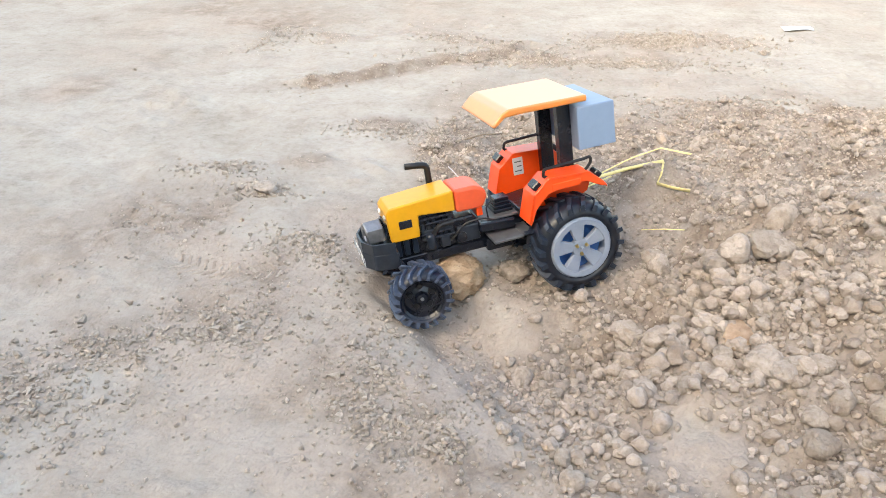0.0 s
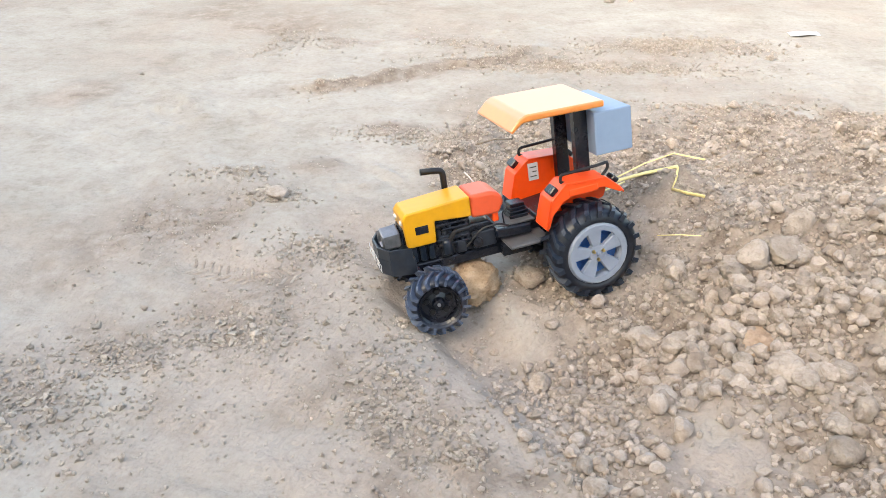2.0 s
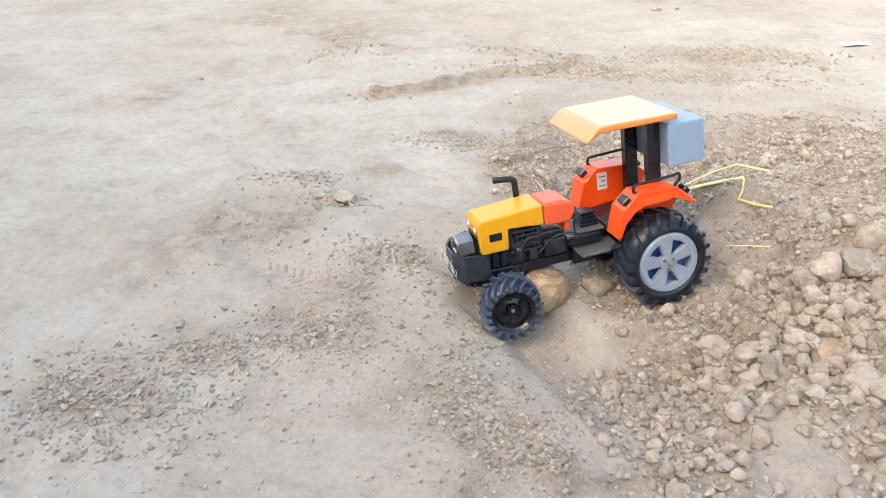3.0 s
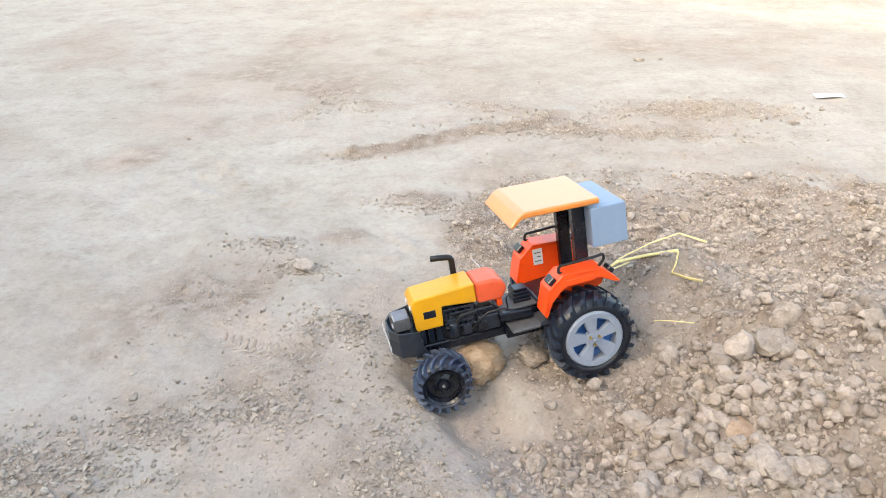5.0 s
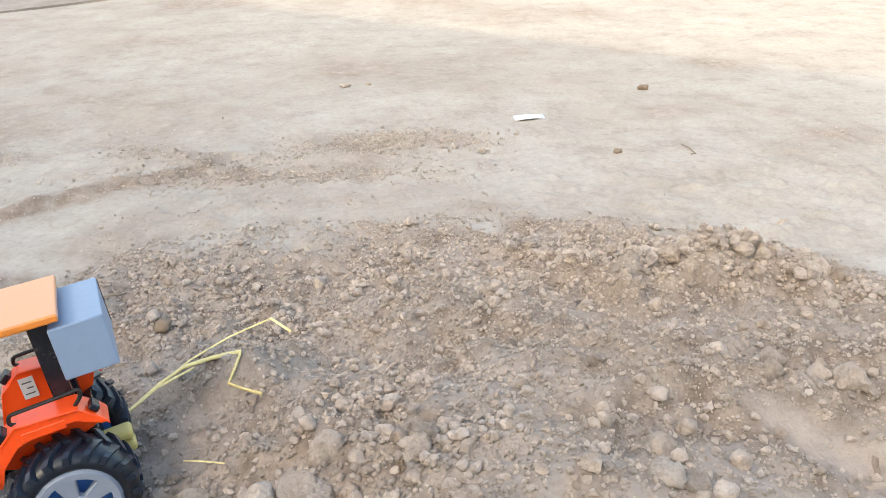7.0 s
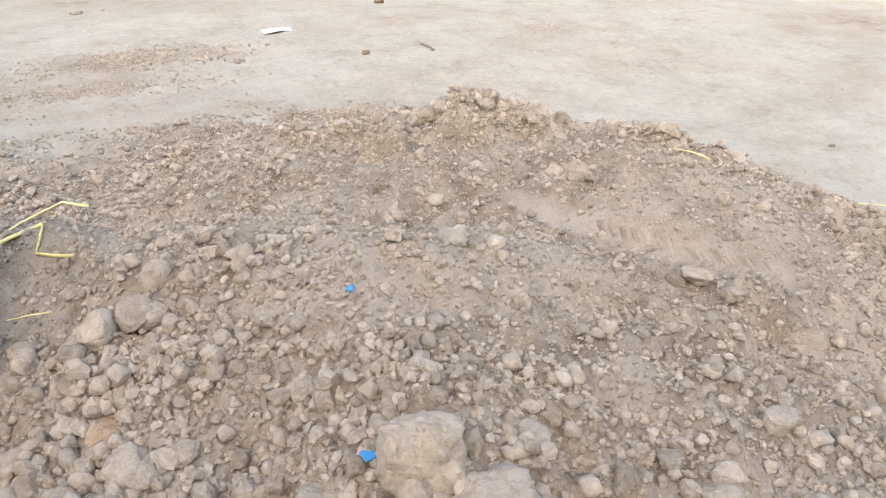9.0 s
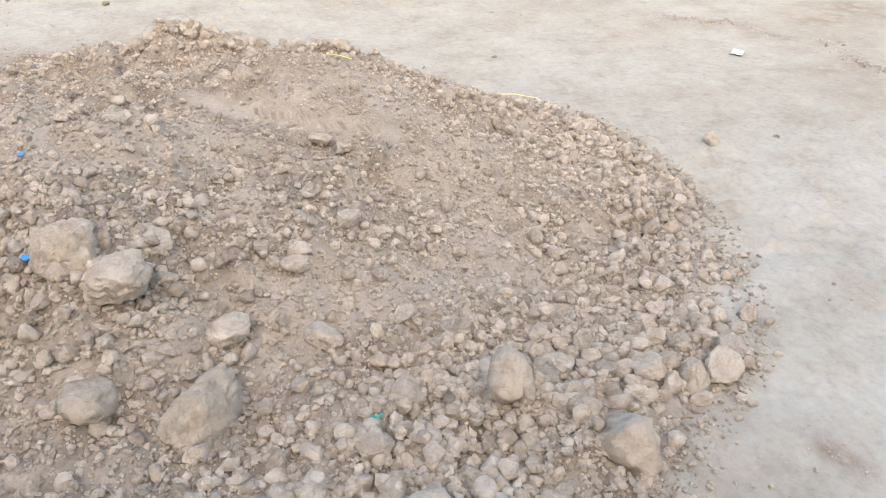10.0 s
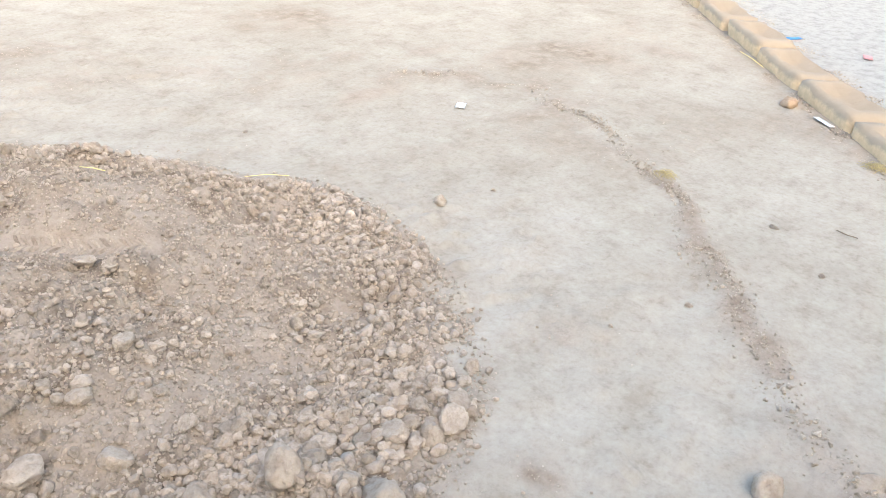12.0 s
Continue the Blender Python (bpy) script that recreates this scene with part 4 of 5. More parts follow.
def lump(level, seed, jag=0.55, cut=8, bite=0.80, fine=0.0):
    """Points and triangles of one rough, angular clod of about unit diameter."""
    bm = bmesh.new()
    r = np.random.default_rng(seed)
    if level:
        bmesh.ops.create_icosphere(bm, subdivisions=level, radius=0.5)
    else:
        bmesh.ops.create_cube(bm, size=0.62)
        for v in bm.verts:
            v.co += Vector(r.uniform(-0.17, 0.17, 3))
        bmesh.ops.triangulate(bm, faces=bm.faces)
        bm.verts.index_update()
    stretch = r.uniform(0.72, 1.2, 3)
    stretch[2] *= 0.85
    cuts = [(Vector(r.normal(size=3)).normalized(), r.uniform(0.24, 0.40)) for _ in range(cut)]
    off = Vector(r.uniform(0, 50, 3))
    for v in bm.verts:
        p = v.co.copy()
        for d, lim in cuts:
            over = p.dot(d) - lim
            if over > 0:
                p -= d * over * bite
        p *= 1 + jag * (0.55 * noise.noise(p * 2.6 + off) + 0.38 * noise.noise(p * 6.5 + off) + 0.20 * noise.noise(p * 15 + off) + fine * noise.noise(p * 38 + off))
        v.co = Vector((p.x * stretch[0], p.y * stretch[1], p.z * stretch[2]))
    co = np.array([v.co[:] for v in bm.verts])
    tri = np.array([[v.index for v in f.verts] for f in bm.faces])
    return bm, co, tri


def clod_mesh(level, seed, mat, shape=None):
    shape = shape or {5: (0.34, 4, 0.45, 0.24), 4: (0.55, 9, 0.85, 0.30), 3: (0.50, 9, 0.88, 0.14)}[level]
    bm, _, _ = lump(level, seed, *shape)
    me = bpy.data.meshes.new("clod")
    for f in bm.faces:
        f.smooth = True
    bm.to_mesh(me)
    bm.free()
    me.materials.append(mat)
    return me


BIG = [clod_mesh(4, 100 + k, CLOD_PALE, (0.30, 6, 0.62, 0.28)) for k in range(6)]
MIDDLE = [clod_mesh(4, 200 + k, CLOD_ONE if k % 3 else CLOD_PALE) for k in range(10)]
LARGE = [clod_mesh(5, 150 + k, CLOD_LARGE) for k in range(3)]
BROWN = clod_mesh(3, 324, CLOD_BROWN)
CLOD_FLAT = clod_mesh(3, 331, CLOD_PALE)

SLOPE_CLODS = (
    (0.517, 0.710, 0.025), (0.458, 0.822, 0.023), (0.507, 0.798, 0.026), (0.528, 0.806, 0.024), (0.538, 0.829, 0.018),
    (0.492, 0.788, 0.019), (0.435, 0.773, 0.021), (0.453, 0.750, 0.018), (0.484, 0.709, 0.016), (0.493, 0.723, 0.015), (0.469, 0.698, 0.014),
    (0.360, 0.735, 0.016), (0.373, 0.724, 0.013), (0.395, 0.610, 0.017), (0.389, 0.625, 0.014), (0.538, 0.646, 0.019), (0.554, 0.673, 0.018),
    (0.537, 0.705, 0.014), (0.549, 0.702, 0.015), (0.525, 0.697, 0.016), (0.344, 0.842, 0.024), (0.086, 0.960, 0.019), (0.465, 0.791, 0.015),
    (0.537, 0.663, 0.015), (0.543, 0.832, 0.022), (0.539, 0.804, 0.020), (0.456, 0.838, 0.018),
)
HEAP_CLODS = (
    (0.640, 0.525, 0.032), (0.714, 0.625, 0.020), (0.734, 0.541, 0.027), (0.607, 0.631, 0.020), (0.574, 0.665, 0.018),
    (0.726, 0.773, 0.018), (0.548, 0.703, 0.014), (0.603, 0.758, 0.015), (0.710, 0.590, 0.013), (0.733, 0.803, 0.019), (0.872, 0.873, 0.020),
    (0.943, 1.080, 0.019), (0.836, 0.904, 0.017), (0.856, 0.601, 0.017), (0.791, 0.513, 0.022), (0.772, 0.419, 0.015), (0.723, 0.432, 0.016),
)
CREST_CLODS = (
    (0.862, 1.108, 0.0220), (0.842, 1.112, 0.0180), (0.824, 1.105, 0.0192), (0.941, 1.097, 0.0224), (0.960, 1.095, 0.0226), (0.828, 0.886, 0.0154),
    (0.743, 0.769, 0.0142), (0.755, 0.721, 0.0142), (0.702, 0.677, 0.0135), (0.782, 0.698, 0.0103), (0.613, 0.699, 0.0144), (0.671, 0.645, 0.0109),
    (0.625, 0.713, 0.0122), (0.886, 1.094, 0.0173), (0.905, 1.092, 0.0150), (0.972, 1.086, 0.0181), (0.649, 0.649, 0.0169),
)
RING_CLODS = (
    (0.831, 0.552, 0.0130), (0.922, 0.438, 0.0172), (1.035, 0.366, 0.0214), (1.092, 0.394, 0.0153), (1.041, 0.397, 0.0140), (0.988, 0.379, 0.0156),
    (1.064, 0.790, 0.0218), (0.797, 0.571, 0.0185), (0.785, 0.581, 0.0140), (0.907, 0.453, 0.0144), (1.133, 0.554, 0.0142), (1.332, 0.642, 0.0161),
    (0.955, 0.427, 0.0140), (0.990, 0.438, 0.0102), (0.890, 0.479, 0.0138), (0.873, 0.481, 0.0153), (1.068, 0.385, 0.0127), (1.006, 0.385, 0.0141),
    (1.049, 0.422, 0.0129), (0.981, 0.407, 0.0120), (1.051, 0.382, 0.0132), (0.757, 0.564, 0.0116), (0.770, 0.535, 0.0109), (0.853, 0.545, 0.0119),
    (0.782, 0.597, 0.0121),
)
FOOT_CLODS = (
    (0.903, 0.331, 0.036), (0.816, 0.443, 0.021), (0.868, 0.402, 0.037), (0.926, 0.420, 0.020), (0.902, 0.408, 0.019), (0.969, 0.380, 0.022),
    (0.991, 0.357, 0.026), (1.015, 0.356, 0.026), (0.899, 0.364, 0.018), (0.904, 0.382, 0.016), (0.774, 0.349, 0.023), (0.728, 0.344, 0.021),
    (1.135, 0.120, 0.027), (1.015, 0.560, 0.016), (0.852, 0.507, 0.016), (0.820, 0.448, 0.018), (0.681, 1.558, 0.013), (0.885, 0.40, 0.014),
    (0.945, 0.395, 0.015), (0.955, 0.415, 0.014), (0.93, 0.372, 0.014), (0.915, 0.352, 0.015), (0.88, 0.375, 0.013), (0.93, 0.45, 0.014),
)


def set_clod(me, x, y, size, name="clod", label="", group="", sink=0.22, flat=1.0):
    ob = new(name, me)
    a = rng.uniform(0, 360)
    z = float(ground_z(np.array([x]), np.array([y]))[0])
    ob.matrix_basis = pose(x, y, z + size * (0.5 * 0.85 * flat - sink), rng.uniform(-14, 14), rng.uniform(-14, 14), a) @ Matrix.Diagonal((size * 1.08, size * 1.08, size * 1.05 * flat, 1))
    return tagged(ob, label, "clod", group)


for x, y, s in SLOPE_CLODS:
    set_clod(BIG[int(rng.integers(6))], x, y, s, label="pale dry earth clod on the heap's slope", group="clods on the slope")
for x, y, s in HEAP_CLODS:
    set_clod(BIG[int(rng.integers(6))], x, y, s, label="dry brown earth clod lying on the heap", group="clods on the heap")
for x, y, s in CREST_CLODS:
    set_clod(BIG[int(rng.integers(6))], x, y, s, label="dry brown earth clod along the heap's crest", group="clods on the crest", sink=0.3)
for x, y, s in RING_CLODS:
    set_clod(BIG[int(rng.integers(6))], x, y, s, label="rounded pale earth clod in the heap's outer ring", group="clods in the ring", sink=0.16)
for x, y, s in FOOT_CLODS:
    set_clod(BIG[int(rng.integers(6))], x, y, s, label="rounded dry earth clod at the heap's foot", group="clods at the foot", sink=0.12)
set_clod(LARGE[2], 0.679, 0.586, 0.050, label="large rounded earth clod half sunk in the heap", sink=0.16)
set_clod(LARGE[1], 0.655, 0.616, 0.044, label="large rounded earth clod leaning on another", sink=0.33)
set_clod(LARGE[0], 0.699, 0.489, 0.050, label="large earth clod sunk deep in the soil", sink=0.36)
set_clod(BROWN, 0.506, 0.740, 0.032, label="angular reddish brown clod on the slope", flat=0.75)
set_clod(clod_mesh(5, 103, ROCK), 0.300, 0.819, 0.049, name="rock", label="large tan rock lying in the wheel rut", flat=0.85, sink=0.13)


def density(x, y):
    """How thickly crumbs lie, and how coarse they are, between 0 and 1."""
    loose = looseness(x, y) * (0.08 + 0.92 * np.clip((inside(x, y) + 0.022) / 0.04, 0, 1))
    nest = np.clip(0.55 + 1.3 * rough(x, y, 0.045, 47, 3, 0.6), 0.08, 1)
    patch = (1 - powdery(x, y)) * nest
    steep = np.clip(hump(np.hypot((x - 0.47) / 1.1, y - 0.72), 0.10) + hump(along(x, y, ((0.66, 0.36), (0.80, 0.40), (0.95, 0.40), (1.08, 0.45), (1.17, 0.58), (1.21, 0.72))), 0.065)
                    + 0.6 * hump(np.hypot(x - 0.66, y - 0.60), 0.09) + 0.75 * hump(along(x, y, RIDGE), 0.035) + 0.6 * hump(np.hypot((x - 0.92) / 1.3, y - 0.63), 0.06) + 0.35 * hump(along(x, y, ((0.35, 1.15), (0.6, 1.15), (0.85, 1.2))), 0.06), 0, 1)
    bald = bare(x, y)
    return loose * (0.30 + 0.70 * patch) * (0.64 + 0.36 * steep) * (1 - 0.96 * bald), steep


# well over two hundred middling clods, each lying on its own
xs, ys = rng.uniform(0.32, 1.24, 9000), rng.uniform(0.28, 1.24, 9000)
d, steep = density(xs, ys)
chosen = np.nonzero(rng.random(9000) < d * steep * 1.2)[0][:185]
for x, y in zip(xs[chosen].tolist(), ys[chosen].tolist()):
    set_clod(MIDDLE[int(rng.integers(10))], x, y, float(np.clip(rng.lognormal(math.log(0.0106), 0.30), 0.006, 0.019)),
                 label="small dry earth clod among crumbled soil", group="small clods", sink=0.18)


def scatter(name, label, number, lo, hi, size, spread, level, mat, weight, jag=0.55, lift=0.28):
    """Many crumbs as one mesh: shapes taken at random, turned, scaled and laid on the ground."""
    shapes = []
    for k in range(10):
        bm, co, tri = lump(level, 500 + k + level * 40, jag)
        bm.free()
        shapes.append((co, tri))
    got = np.zeros((0, 3))
    while len(got) < number:
        x, y = rng.uniform(lo[0], hi[0], number * 4), rng.uniform(lo[1], hi[1], number * 4)
        w, c = weight(x, y)
        keep = rng.random(len(x)) < w
        got = np.concatenate((got, np.stack((x[keep], y[keep], c[keep]), 1)))
    got = got[:number]
    z = ground_z(got[:, 0], got[:, 1])
    s = np.clip(size * (0.75 + 0.5 * got[:, 2]) * rng.lognormal(0, spread, number), size * 0.35, size * 2.6)
    which = rng.integers(0, 10, number)
    verts, faces, soft, base = [], [], [], 0
    for k, (co, tri) in enumerate(shapes):
        idx = np.nonzero(which == k)[0]
        a, b = rng.uniform(0, 2 * math.pi, len(idx)), rng.uniform(-0.6, 0.6, len(idx))
        ca, sa, cb, sb = np.cos(a), np.sin(a), np.cos(b), np.sin(b)
        px, py, pz = co[None, :, 0], co[None, :, 1] , co[None, :, 2]
        qy, qz = py * cb[:, None] - pz * sb[:, None], py * sb[:, None] + pz * cb[:, None]
        qx, qy = px * ca[:, None] - qy * sa[:, None], px * sa[:, None] + qy * ca[:, None]
        ss = s[idx][:, None]
        v = np.stack((qx * ss + got[idx, 0][:, None], qy * ss + got[idx, 1][:, None], qz * ss + (z[idx] + lift * s[idx])[:, None]), 2)
        verts.append(v.reshape(-1, 3))
        faces.append((tri[None] + (np.arange(len(idx)) * len(co))[:, None, None]).reshape(-1, 3) + base)
        base += v.shape[0] * v.shape[1]
        soft.append(np.full(len(idx) * len(tri), level > 1 and k % 2 == 0))
    v, f = np.concatenate(verts), np.concatenate(faces)
    me = bpy.data.meshes.new(name)
    me.vertices.add(len(v))
    me.vertices.foreach_set("co", v.ravel().astype(np.float32))
    me.loops.add(f.size)
    me.loops.foreach_set("vertex_index", f.ravel().astype(np.int32))
    me.polygons.add(len(f))
    me.polygons.foreach_set("loop_start", (np.arange(len(f)) * 3).astype(np.int32))
    me.polygons.foreach_set("loop_total", np.full(len(f), 3, np.int32))
    me.polygons.foreach_set("use_smooth", np.concatenate(soft))
    me.update(calc_edges=True)
    me.materials.append(mat)
    return tagged(new(name, me), label, "soil", kind="stuff")


def on_crust(x, y):
    w = np.zeros(np.shape(x))
    for cx, cy, sx, sy in CRUMBS:
        w = np.maximum(w, np.exp(-0.5 * ((x - cx) / sx) ** 2 - 0.5 * ((y - cy) / sy) ** 2))
    w = np.maximum(w, 0.75 * hump(wander(x, y, CRUMB_LINE, 0.022, 0.09), 0.012) * np.clip(0.6 + 1.0 * rough(x, y, 0.09, 65, 2), 0, 1))
    w = np.maximum(w, 0.8 * np.maximum(hump(along(x, y, BANK), 0.02), 0.6 * hump(along(x, y, BANK_FAR), 0.03)) * np.clip(0.4 + rough(x, y, 0.1, 63, 2), 0, 1))
    w = np.maximum(w, 0.4 * hump(np.minimum(0, inside(x, y)), 0.009))
    w = np.maximum(w, 0.5 * hump(wander(x, y, RUT_BANK), 0.014) * np.clip(0.3 + rough(x, y, 0.05, 69, 2), 0, 1))
    w = np.maximum(w, 0.06 * np.clip(strewn(x, y) - 0.26, 0, 1) * np.clip(0.4 + rough(x, y, 0.12, 61, 3, 0.6), 0, 1) * (np.hypot(x - 0.7, y - 0.7) < 1.2))
    clump = np.clip(0.3 + 1.2 * rough(x, y, 0.07, 67, 3, 0.6), 0, 1)
    w = np.maximum(w, clump * np.maximum(0.7 * hump(along(x, y, KERB_FOOT), 0.012), 0.6 * hump(along(x, y, KERB_BACK), 0.025)))
    w = w * (1 - 0.8 * hump(along(x, y, RUT), 0.02)) * (inside(x, y) < 0.01)
    return np.clip(w, 0, 1), w * 0.6


def grit_density(x, y):
    d, steep = density(x, y)
    return np.clip(d * 1.6 + 0.5 * np.clip(looseness(x, y) - 0.45, 0, 1), 0, 1) * (1 - 0.8 * bare(x, y)), steep


def coarse_density(x, y):
    d, steep = density(x, y)
    return d * (0.25 + 0.75 * steep), steep


scatter("crumbled_soil", "coarse crumbs of dry brown soil covering the heap", 7000, (0.20, 0.22), (1.28, 1.32), 0.0066, 0.40, 2, CLOD, coarse_density)
scatter("small_crumbs", "small crumbs of dry brown soil on the heap", 26500, (0.20, 0.22), (1.28, 1.32), 0.0042, 0.36, 1, CLOD, density, lift=0.18)
scatter("soil_grit", "fine grit of dry soil over the heap", 54000, (-0.05, 0.22), (1.28, 1.70), 0.0027, 0.40, 0, CLOD, grit_density)
def nest_density(x, y):
    """Small nests of coarser crumbs on the crust."""
    w = np.zeros(np.shape(x))
    for cx, cy, sx, sy in CRUMBS:
        w = np.maximum(w, np.exp(-0.5 * ((x - cx) / sx) ** 2 - 0.5 * ((y - cy) / sy) ** 2))
    w = np.maximum(w, 0.35 * hump(wander(x, y, RUT_BANK), 0.013))
    w = np.maximum(w, 0.30 * hump(wander(x, y, CRUMB_LINE, 0.022, 0.09), 0.012))
    w = w * np.clip(0.45 + 1.2 * rough(x, y, 0.03, 71, 2), 0, 1) * (inside(x, y) < 0.01)
    return w, 0.3 + 0.7 * w


scatter("nest_crumbs", "nests of coarser dry crumbs on the hard crust", 2500, (-0.1, 0.0), (1.9, 1.7), 0.0031, 0.40, 1, CRUMB, nest_density, lift=0.16)
scatter("loose_crumbs", "scattered small crumbs on the hard crust", 16000, (-0.5, -0.2), (2.9, 2.1), 0.0030, 0.5, 0, CRUMB, on_crust, lift=0.12)


def tyre_print(line, pitch, reach, label, strength=1.0):
    """Soft ridges that a lugged tyre left in the soil: two rows of slanting bars."""
    bm = bmesh.new()
    legs = [math.dist(a, b) for a, b in zip(line, line[1:])]
    total, s = sum(legs), 0.0
    while s < total:
        k, rest = 0, s
        while rest > legs[k]:
            rest -= legs[k]
            k += 1
        (ax, ay), (bx, by) = line[k], line[k + 1]
        ux, uy = (bx - ax) / legs[k], (by - ay) / legs[k]
        for side in (-1, 1):
            rows = []
            fade = strength * rng.uniform(0.55, 1.0)
            for i in range(6):
                v = i / 5
                off, fwd = side * reach * (0.05 + 0.95 * v), rest - 0.007 * v + (0 if side > 0 else pitch / 2) + rng.uniform(-0.0006, 0.0006)
                bulge = math.sin(math.pi * (0.12 + 0.76 * v))
                ring = []
                zc = float(ground_z(np.array([ax + ux * fwd - uy * off]), np.array([ay + uy * fwd + ux * off]))[0])
                for across, up_ in ((-0.0028, -0.0015), (-0.0013, 0.0022 * fade * bulge), (0.0013, 0.0024 * fade * bulge), (0.0030, -0.0015)):
                    x, y = ax + ux * (fwd + across) - uy * off, ay + uy * (fwd + across) + ux * off
                    ring.append(bm.verts.new((x, y, zc + up_)))
                rows.append(ring)
            for p, q in zip(rows, rows[1:]):
                for j in range(3):
                    bm.faces.new((p[j], p[j + 1], q[j + 1], q[j]))
        s += pitch
    ob = part("tyre_print", bm, PRESSED, None, label, smooth=True)
    return tagged(ob, category="tyre print", kind="stuff")


tyre_print(TREADS[0][1:], 0.0088, 0.011, "lugged tyre print pressed into the soft heap", 1.5)
tyre_print(TREADS[4], 0.0088, 0.012, "worn lugged tyre print across the heap", 0.9)
tyre_print(TREADS[1], 0.0088, 0.012, "lugged tyre print in thin loose soil", 0.6)


# ---- straws, twigs and litter ----
def straw(name, points, width, mat, label, category):
    bm = bmesh.new()
    rest = [Vector((p[0], p[1], max(p[2], float(ground_z(np.array([p[0]]), np.array([p[1]]))[0]) + 0.001 * width))) for p in points]
    pipe(bm, [p * 1000 for p in rest], width, 6, 0.45)
    ob = part(name, bm, mat, None, label, smooth=True)
    return tagged(ob, category=category)


straw("straw", ((0.361, 0.922, 0.006), (0.378, 0.943, 0.016), (0.397, 0.962, 0.027), (0.415, 0.972, 0.036), (0.440, 0.962, 0.050), (0.467, 0.947, 0.061), (0.4675, 0.944, 0.060), (0.465, 0.930, 0.053), (0.462, 0.925, 0.052), (0.474, 0.918, 0.053), (0.488, 0.911, 0.054)), 2.0, STRAW, "bent pale yellow straw lying on the heap", "straw")
straw("straw", ((0.358, 0.924, 0.005), (0.385, 0.950, 0.020), (0.418, 0.978, 0.038), (0.445, 1.000, 0.045), (0.474, 1.022, 0.048), (0.497, 0.985, 0.058)), 1.2, STRAW, "thin dry straw split along its length", "straw")
straw("straw", ((0.352, 0.917, 0.005), (0.376, 0.938, 0.016), (0.398, 0.957, 0.028), (0.425, 0.965, 0.040)), 1.3, STRAW, "dry yellow straw lying along a thicker one", "straw")
straw("straw", ((0.446, 0.860, 0.040), (0.462, 0.852, 0.046), (0.477, 0.845, 0.050)), 0.8, STRAW, "short bit of dry straw", "straw")
straw("twig", ((0.975, 1.571, 0.004), (0.979, 1.55, 0.006), (0.983, 1.529, 0.004), (0.976, 1.527, 0.004)), 1.6, TWIG, "bent dark twig on the pale crust", "twig")
straw("twig", ((0.268, 1.118, 0.008), (0.288, 1.130, 0.011), (0.308, 1.140, 0.009)), 1.7, TWIG, "short dry brown twig", "twig")
straw("straw", ((2.369, 0.654, 0.004), (2.331, 0.613, 0.006), (2.294, 0.573, 0.004)), 1.6, STRAW, "pale straw lying beside the kerb", "straw")


def sheet(name, x, y, w, h, turn, mat, label, category):
    """A crumpled scrap of paper or foil with some thickness."""
    bm = bmesh.new()
    bmesh.ops.create_grid(bm, x_segments=8, y_segments=5, size=0.5)
    for v in bm.verts:
        v.co = Vector((v.co.x * w, v.co.y * h, 0.10 * h * noise.noise(v.co * 4 + Vector((x * 9, y * 9, 0)))))
    bmesh.ops.solidify(bm, geom=list(bm.faces), thickness=0.0006)
    z = float(ground_z(np.array([x]), np.array([y]))[0])
    ob = part(name, bm, mat, None, label, smooth=True, m=pose(x, y, z + 0.0035, 3, -2, turn))
    return tagged(ob, category=category)


sheet("paper_scrap", 0.767, 1.720, 0.050, 0.022, 4, PAPER, "crumpled white paper scrap on the crust", "paper")
sheet("foil_scrap", 1.643, 0.862, 0.024, 0.017, 30, PAPER, "small shiny white wrapper scrap on the crust", "paper")
sheet("paper_scrap", 2.055, 0.371, 0.045, 0.012, 55, PAPER, "white paper strip beside the kerb", "paper")
sheet("wrapper", 2.561, 0.437, 0.03, 0.02, 20, PINK_BIT, "faded pink wrapper on the paving", "wrapper")
sheet("wrapper", 2.592, 0.613, 0.035, 0.015, -40, BLUE_BIT, "blue plastic wrapper beside the kerb", "wrapper")
sheet("plastic_bit", 0.634, 0.634, 0.010, 0.007, 15, BLUE_BIT, "tiny blue plastic bit in the soil", "plastic bit")
sheet("plastic_bit", 0.650, 0.735, 0.006, 0.004, 65, BLUE_BIT, "tiny blue plastic bit in the soil", "plastic bit")
sheet("wrapper", -0.39, 3.235, 0.10, 0.06, 10, BLUE_BIT, "bright blue plastic wrapper far off", "wrapper")
sheet("plastic_bit", 0.787, 0.432, 0.012, 0.006, 30, TEAL_BIT, "tiny teal plastic bit among the clods", "plastic bit")
DARK_STONE = clod_mesh(3, 411, TWIG)
for x, y, s in ((0.999, 1.90, 0.024), (0.875, 1.546, 0.014), (0.361, 1.077, 0.020)):
    set_clod(DARK_STONE, x, y, s, name="pebble", label="small dark pebble on the pale crust", group="dark pebbles", flat=0.7)


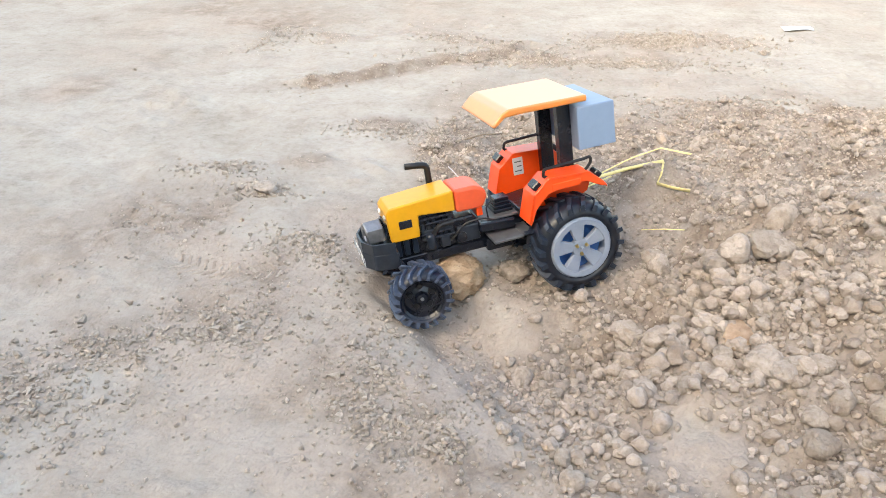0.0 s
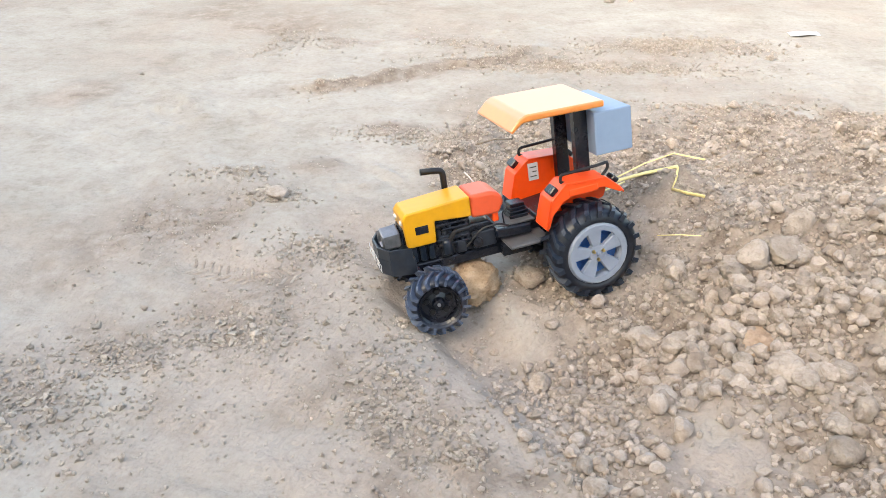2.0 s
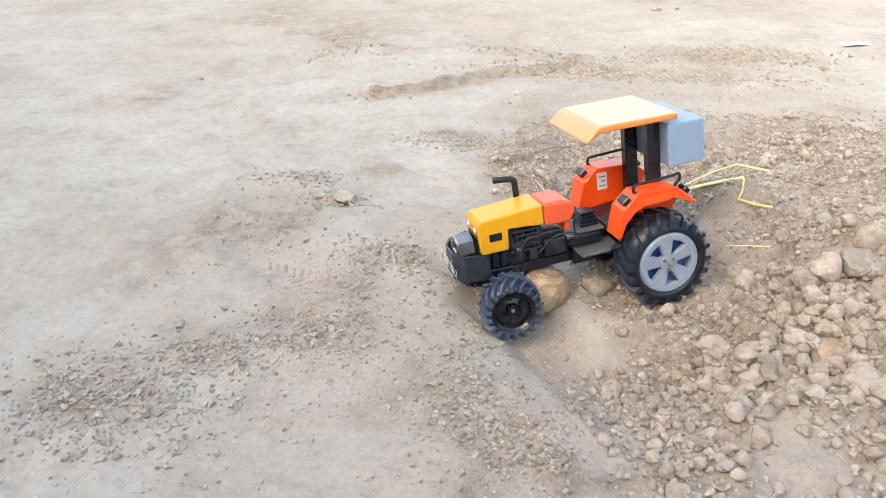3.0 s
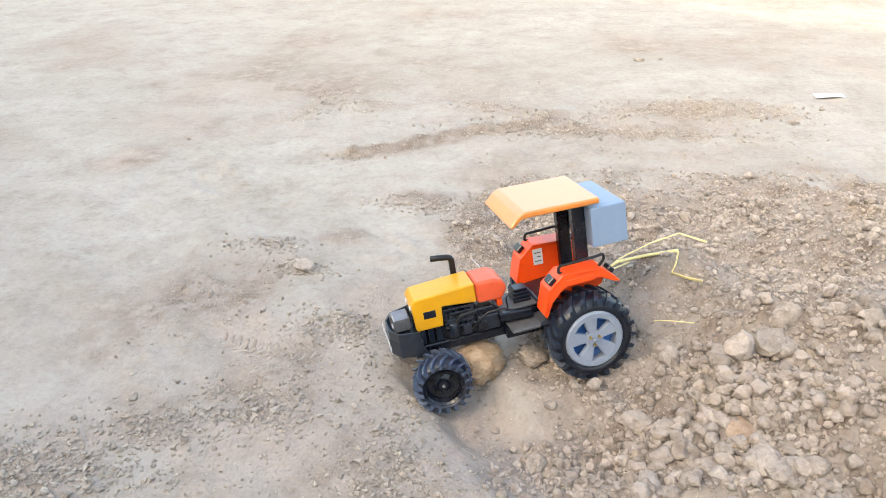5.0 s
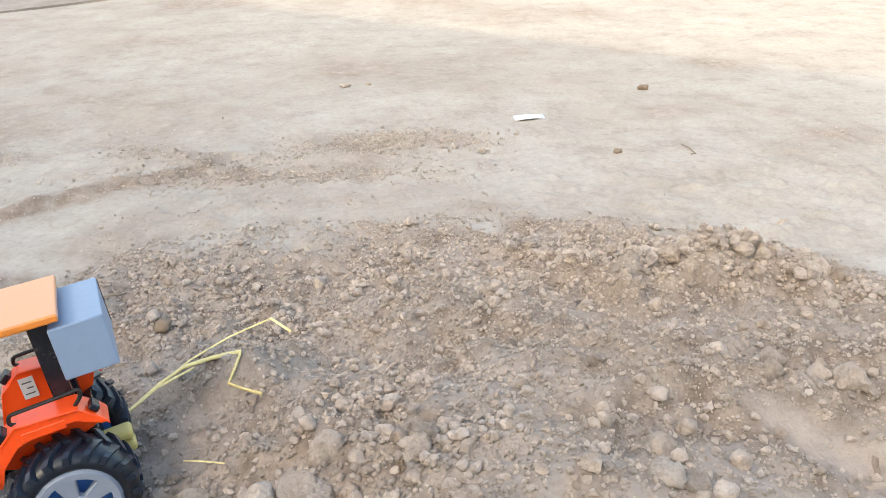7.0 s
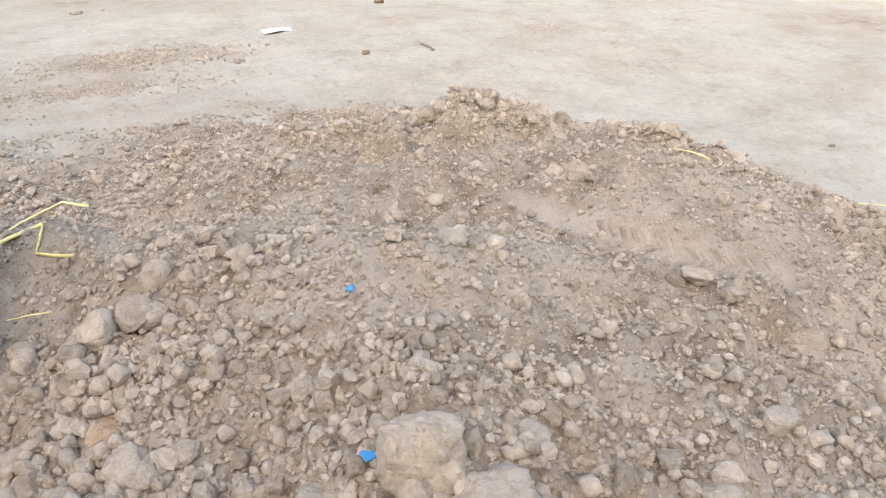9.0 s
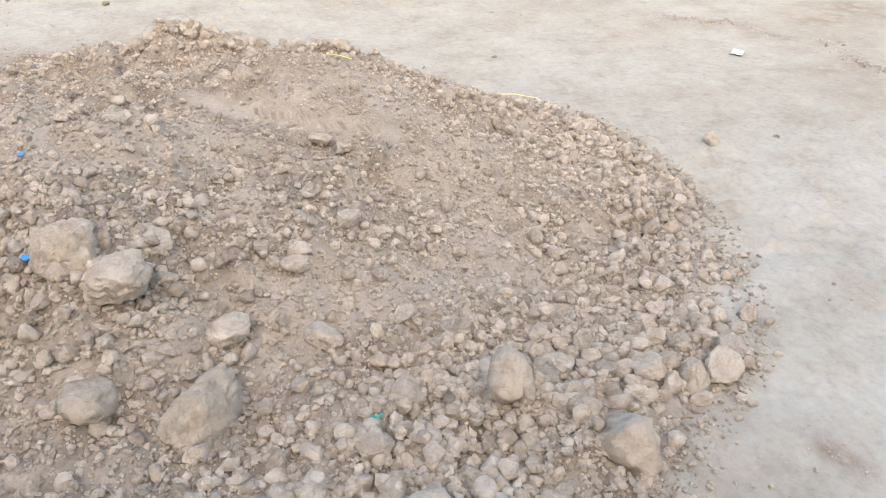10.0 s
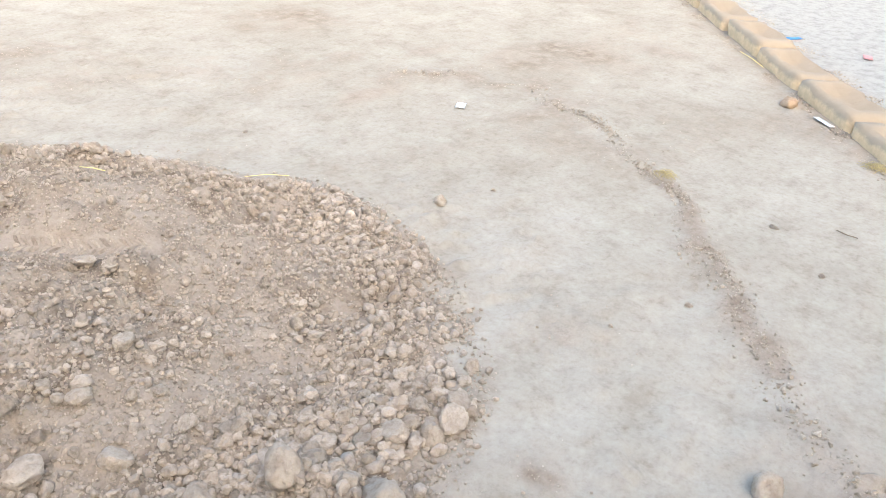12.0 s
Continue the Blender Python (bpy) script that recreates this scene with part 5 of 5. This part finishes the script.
# ---- kerb of bricks and the far edge ----
def brick_mesh(seed):
    """A worn brick with chipped edges and a soil-filled hollow in its top."""
    me = bpy.data.meshes.new("brick")
    bm = bmesh.new()
    nx, ny, nz = 11, 6, 4
    bmesh.ops.create_cube(bm, size=1.0)
    for axis, cuts in ((0, nx), (1, ny), (2, nz)):
        for k in range(1, cuts):
            co = Vector((0, 0, 0))
            co[axis] = k / cuts - 0.5
            no = Vector((0, 0, 0))
            no[axis] = 1
            bmesh.ops.bisect_plane(bm, geom=list(bm.verts) + list(bm.edges) + list(bm.faces), plane_co=co, plane_no=no)
    off = Vector((seed * 7.3, seed * 1.7, 0))
    for v in bm.verts:
        u = v.co.copy()
        p = Vector((u.x * 0.211, u.y * 0.092, u.z * 0.070))
        if u.z > 0.49 and abs(u.x) < 0.27 and abs(u.y) < 0.30:
            p.z -= 0.016
        edges = sum(abs(c) > 0.49 for c in u)
        wear = max(0.0, noise.noise(p * 26 + off) + 0.25)
        chip = (0, 0, 0.0025, 0.004)[edges] + (0, 0, 0.006, 0.008)[edges] * wear
        p -= Vector([chip * math.copysign(1, c) if abs(c) > 0.49 else 0 for c in u])
        p += Vector((noise.noise(p * 40 + off), noise.noise(p * 40 - off), noise.noise(p * 33 + off * 2))) * 0.0035
        v.co = p
    for f in bm.faces:
        f.smooth = True
    bmesh.ops.recalc_face_normals(bm, faces=bm.faces)
    bm.to_mesh(me)
    bm.free()
    me.materials.append(BRICK)
    return me


kerb = thing("kerb", "row of sandy bricks laid flat as a kerb", "kerb", kind="structure")
angle = math.degrees(math.atan2(KERB_DIR.y, KERB_DIR.x))
BRICK_MESHES = [brick_mesh(3 + k) for k in range(4)]
for k in range(-9, 12):
    p = KERB_A + KERB_DIR * (0.180 + 0.2165 * k) + KERB_OUT * 0.049
    b = new("brick", BRICK_MESHES[k % 4])
    b.parent = kerb
    b.matrix_basis = pose(p.x + rng.uniform(-0.003, 0.003), p.y + rng.uniform(-0.003, 0.003), -0.004 + rng.uniform(-0.003, 0.003), rng.uniform(-1.5, 1.5), rng.uniform(-1, 1), angle + rng.uniform(-1.2, 1.2))

# low slab beyond the open ground
bm = bmesh.new()
corner = [(-0.70, 2.78), (-0.36, 3.10), (0.10, 3.26), (6.0, 5.4), (5.0, 14.0), (-9.0, 12.0), (-8.0, 1.6)]
lo = [bm.verts.new((x, y, -0.1)) for x, y in corner]
hi = [bm.verts.new((x, y, 0.006)) for x, y in corner]
bm.faces.new(hi)
for i in range(len(corner)):
    j = (i + 1) % len(corner)
    bm.faces.new((lo[i], lo[j], hi[j], hi[i]))
slab = part("slab", bm, SLAB, None, "low dusty slab at the edge of the open ground")
tagged(slab, category="slab", kind="structure")

# unseen wall standing in for the building whose shade lies over the ground
bm = bmesh.new()
nrm, run = Vector((0.575, 0.818, 0)).normalized(), Vector((0.818, -0.575, 0)).normalized()
c = nrm * -3.0
for s0, s1, d0, d1, z0, z1 in ((-14, 14, -0.25, 0.0, -0.2, 2.80), (-14, 14, -0.35, 0.03, 2.80, 2.87)):
    v = [bm.verts.new(c + run * s + nrm * d + Vector((0, 0, z))) for z in (z0, z1) for s in (s0, s1) for d in (d0, d1)]
    for f in ((0, 1, 3, 2), (4, 6, 7, 5), (0, 2, 6, 4), (1, 5, 7, 3), (0, 4, 5, 1), (2, 3, 7, 6)):
        bm.faces.new([v[i] for i in f])
wall = part("wall_south", bm, PLASTER, None, "plain plastered unseen wall that shades the ground")
tagged(wall, category="wall", kind="structure")


# small things on the crust beside the crumbling line
def tuft(x, y, spread, count):
    bm = bmesh.new()
    z = float(ground_z(np.array([x]), np.array([y]))[0])
    for _ in range(count):
        a, r, h = rng.uniform(0, 2 * math.pi), spread * rng.uniform(0.3, 1.0), rng.uniform(0.002, 0.010)
        b = a + rng.uniform(1.8, 4.0)
        p0 = (x + r * math.cos(a), y + r * math.sin(a), z + 0.0015)
        p2 = (x + r * math.cos(b), y + r * math.sin(b), z + 0.0015)
        p1 = ((p0[0] + p2[0]) / 2 + rng.uniform(-0.004, 0.004), (p0[1] + p2[1]) / 2 + rng.uniform(-0.004, 0.004), z + h)
        pipe(bm, [Vector(p) * 1000 for p in (p0, p1, p2)], 0.35, 5)
    ob = part("grass_tuft", bm, GRASS, None, "small flattened tuft of dry yellow grass", smooth=True)
    return tagged(ob, category="grass")


tuft(1.639, 0.466, 0.022, 26)
tuft(1.915, 0.245, 0.030, 30)
straw("twig", ((1.652, 0.224, 0.004), (1.646, 0.210, 0.005), (1.645, 0.196, 0.006)), 1.3, TWIG, "short dark twig on the pale crust", "twig")
straw("straw", ((1.188, 0.872, 0.010), (1.212, 0.854, 0.012), (1.236, 0.836, 0.008)), 1.0, STRAW, "thin yellow straw at the heap's far edge", "straw")
straw("straw", ((0.974, 0.886, 0.088), (0.981, 0.870, 0.090), (0.988, 0.855, 0.089)), 1.0, STRAW, "short yellow straw on the heap's crest", "straw")
for x, y, s in ((0.445, 1.947, 0.018), (0.489, 1.960, 0.012), (1.346, 0.290, 0.010), (1.602, 0.290, 0.011), (1.012, 1.292, 0.014), (1.42, 0.62, 0.007), (1.52, 0.20, 0.008), (1.30, 1.02, 0.009)):
    set_clod(MIDDLE[int(rng.integers(10))], x, y, s, name="pebble", label="small grey-brown pebble on the pale crust", group="pale pebbles", flat=0.7)
set_clod(BROWN, 2.106, 0.451, 0.045, name="stone", label="broken reddish brown stone beside the kerb", flat=0.75)
set_clod(CLOD_FLAT, 1.196, 0.064, 0.042, name="stone", label="flat pinkish stone on the pale crust", flat=0.35)
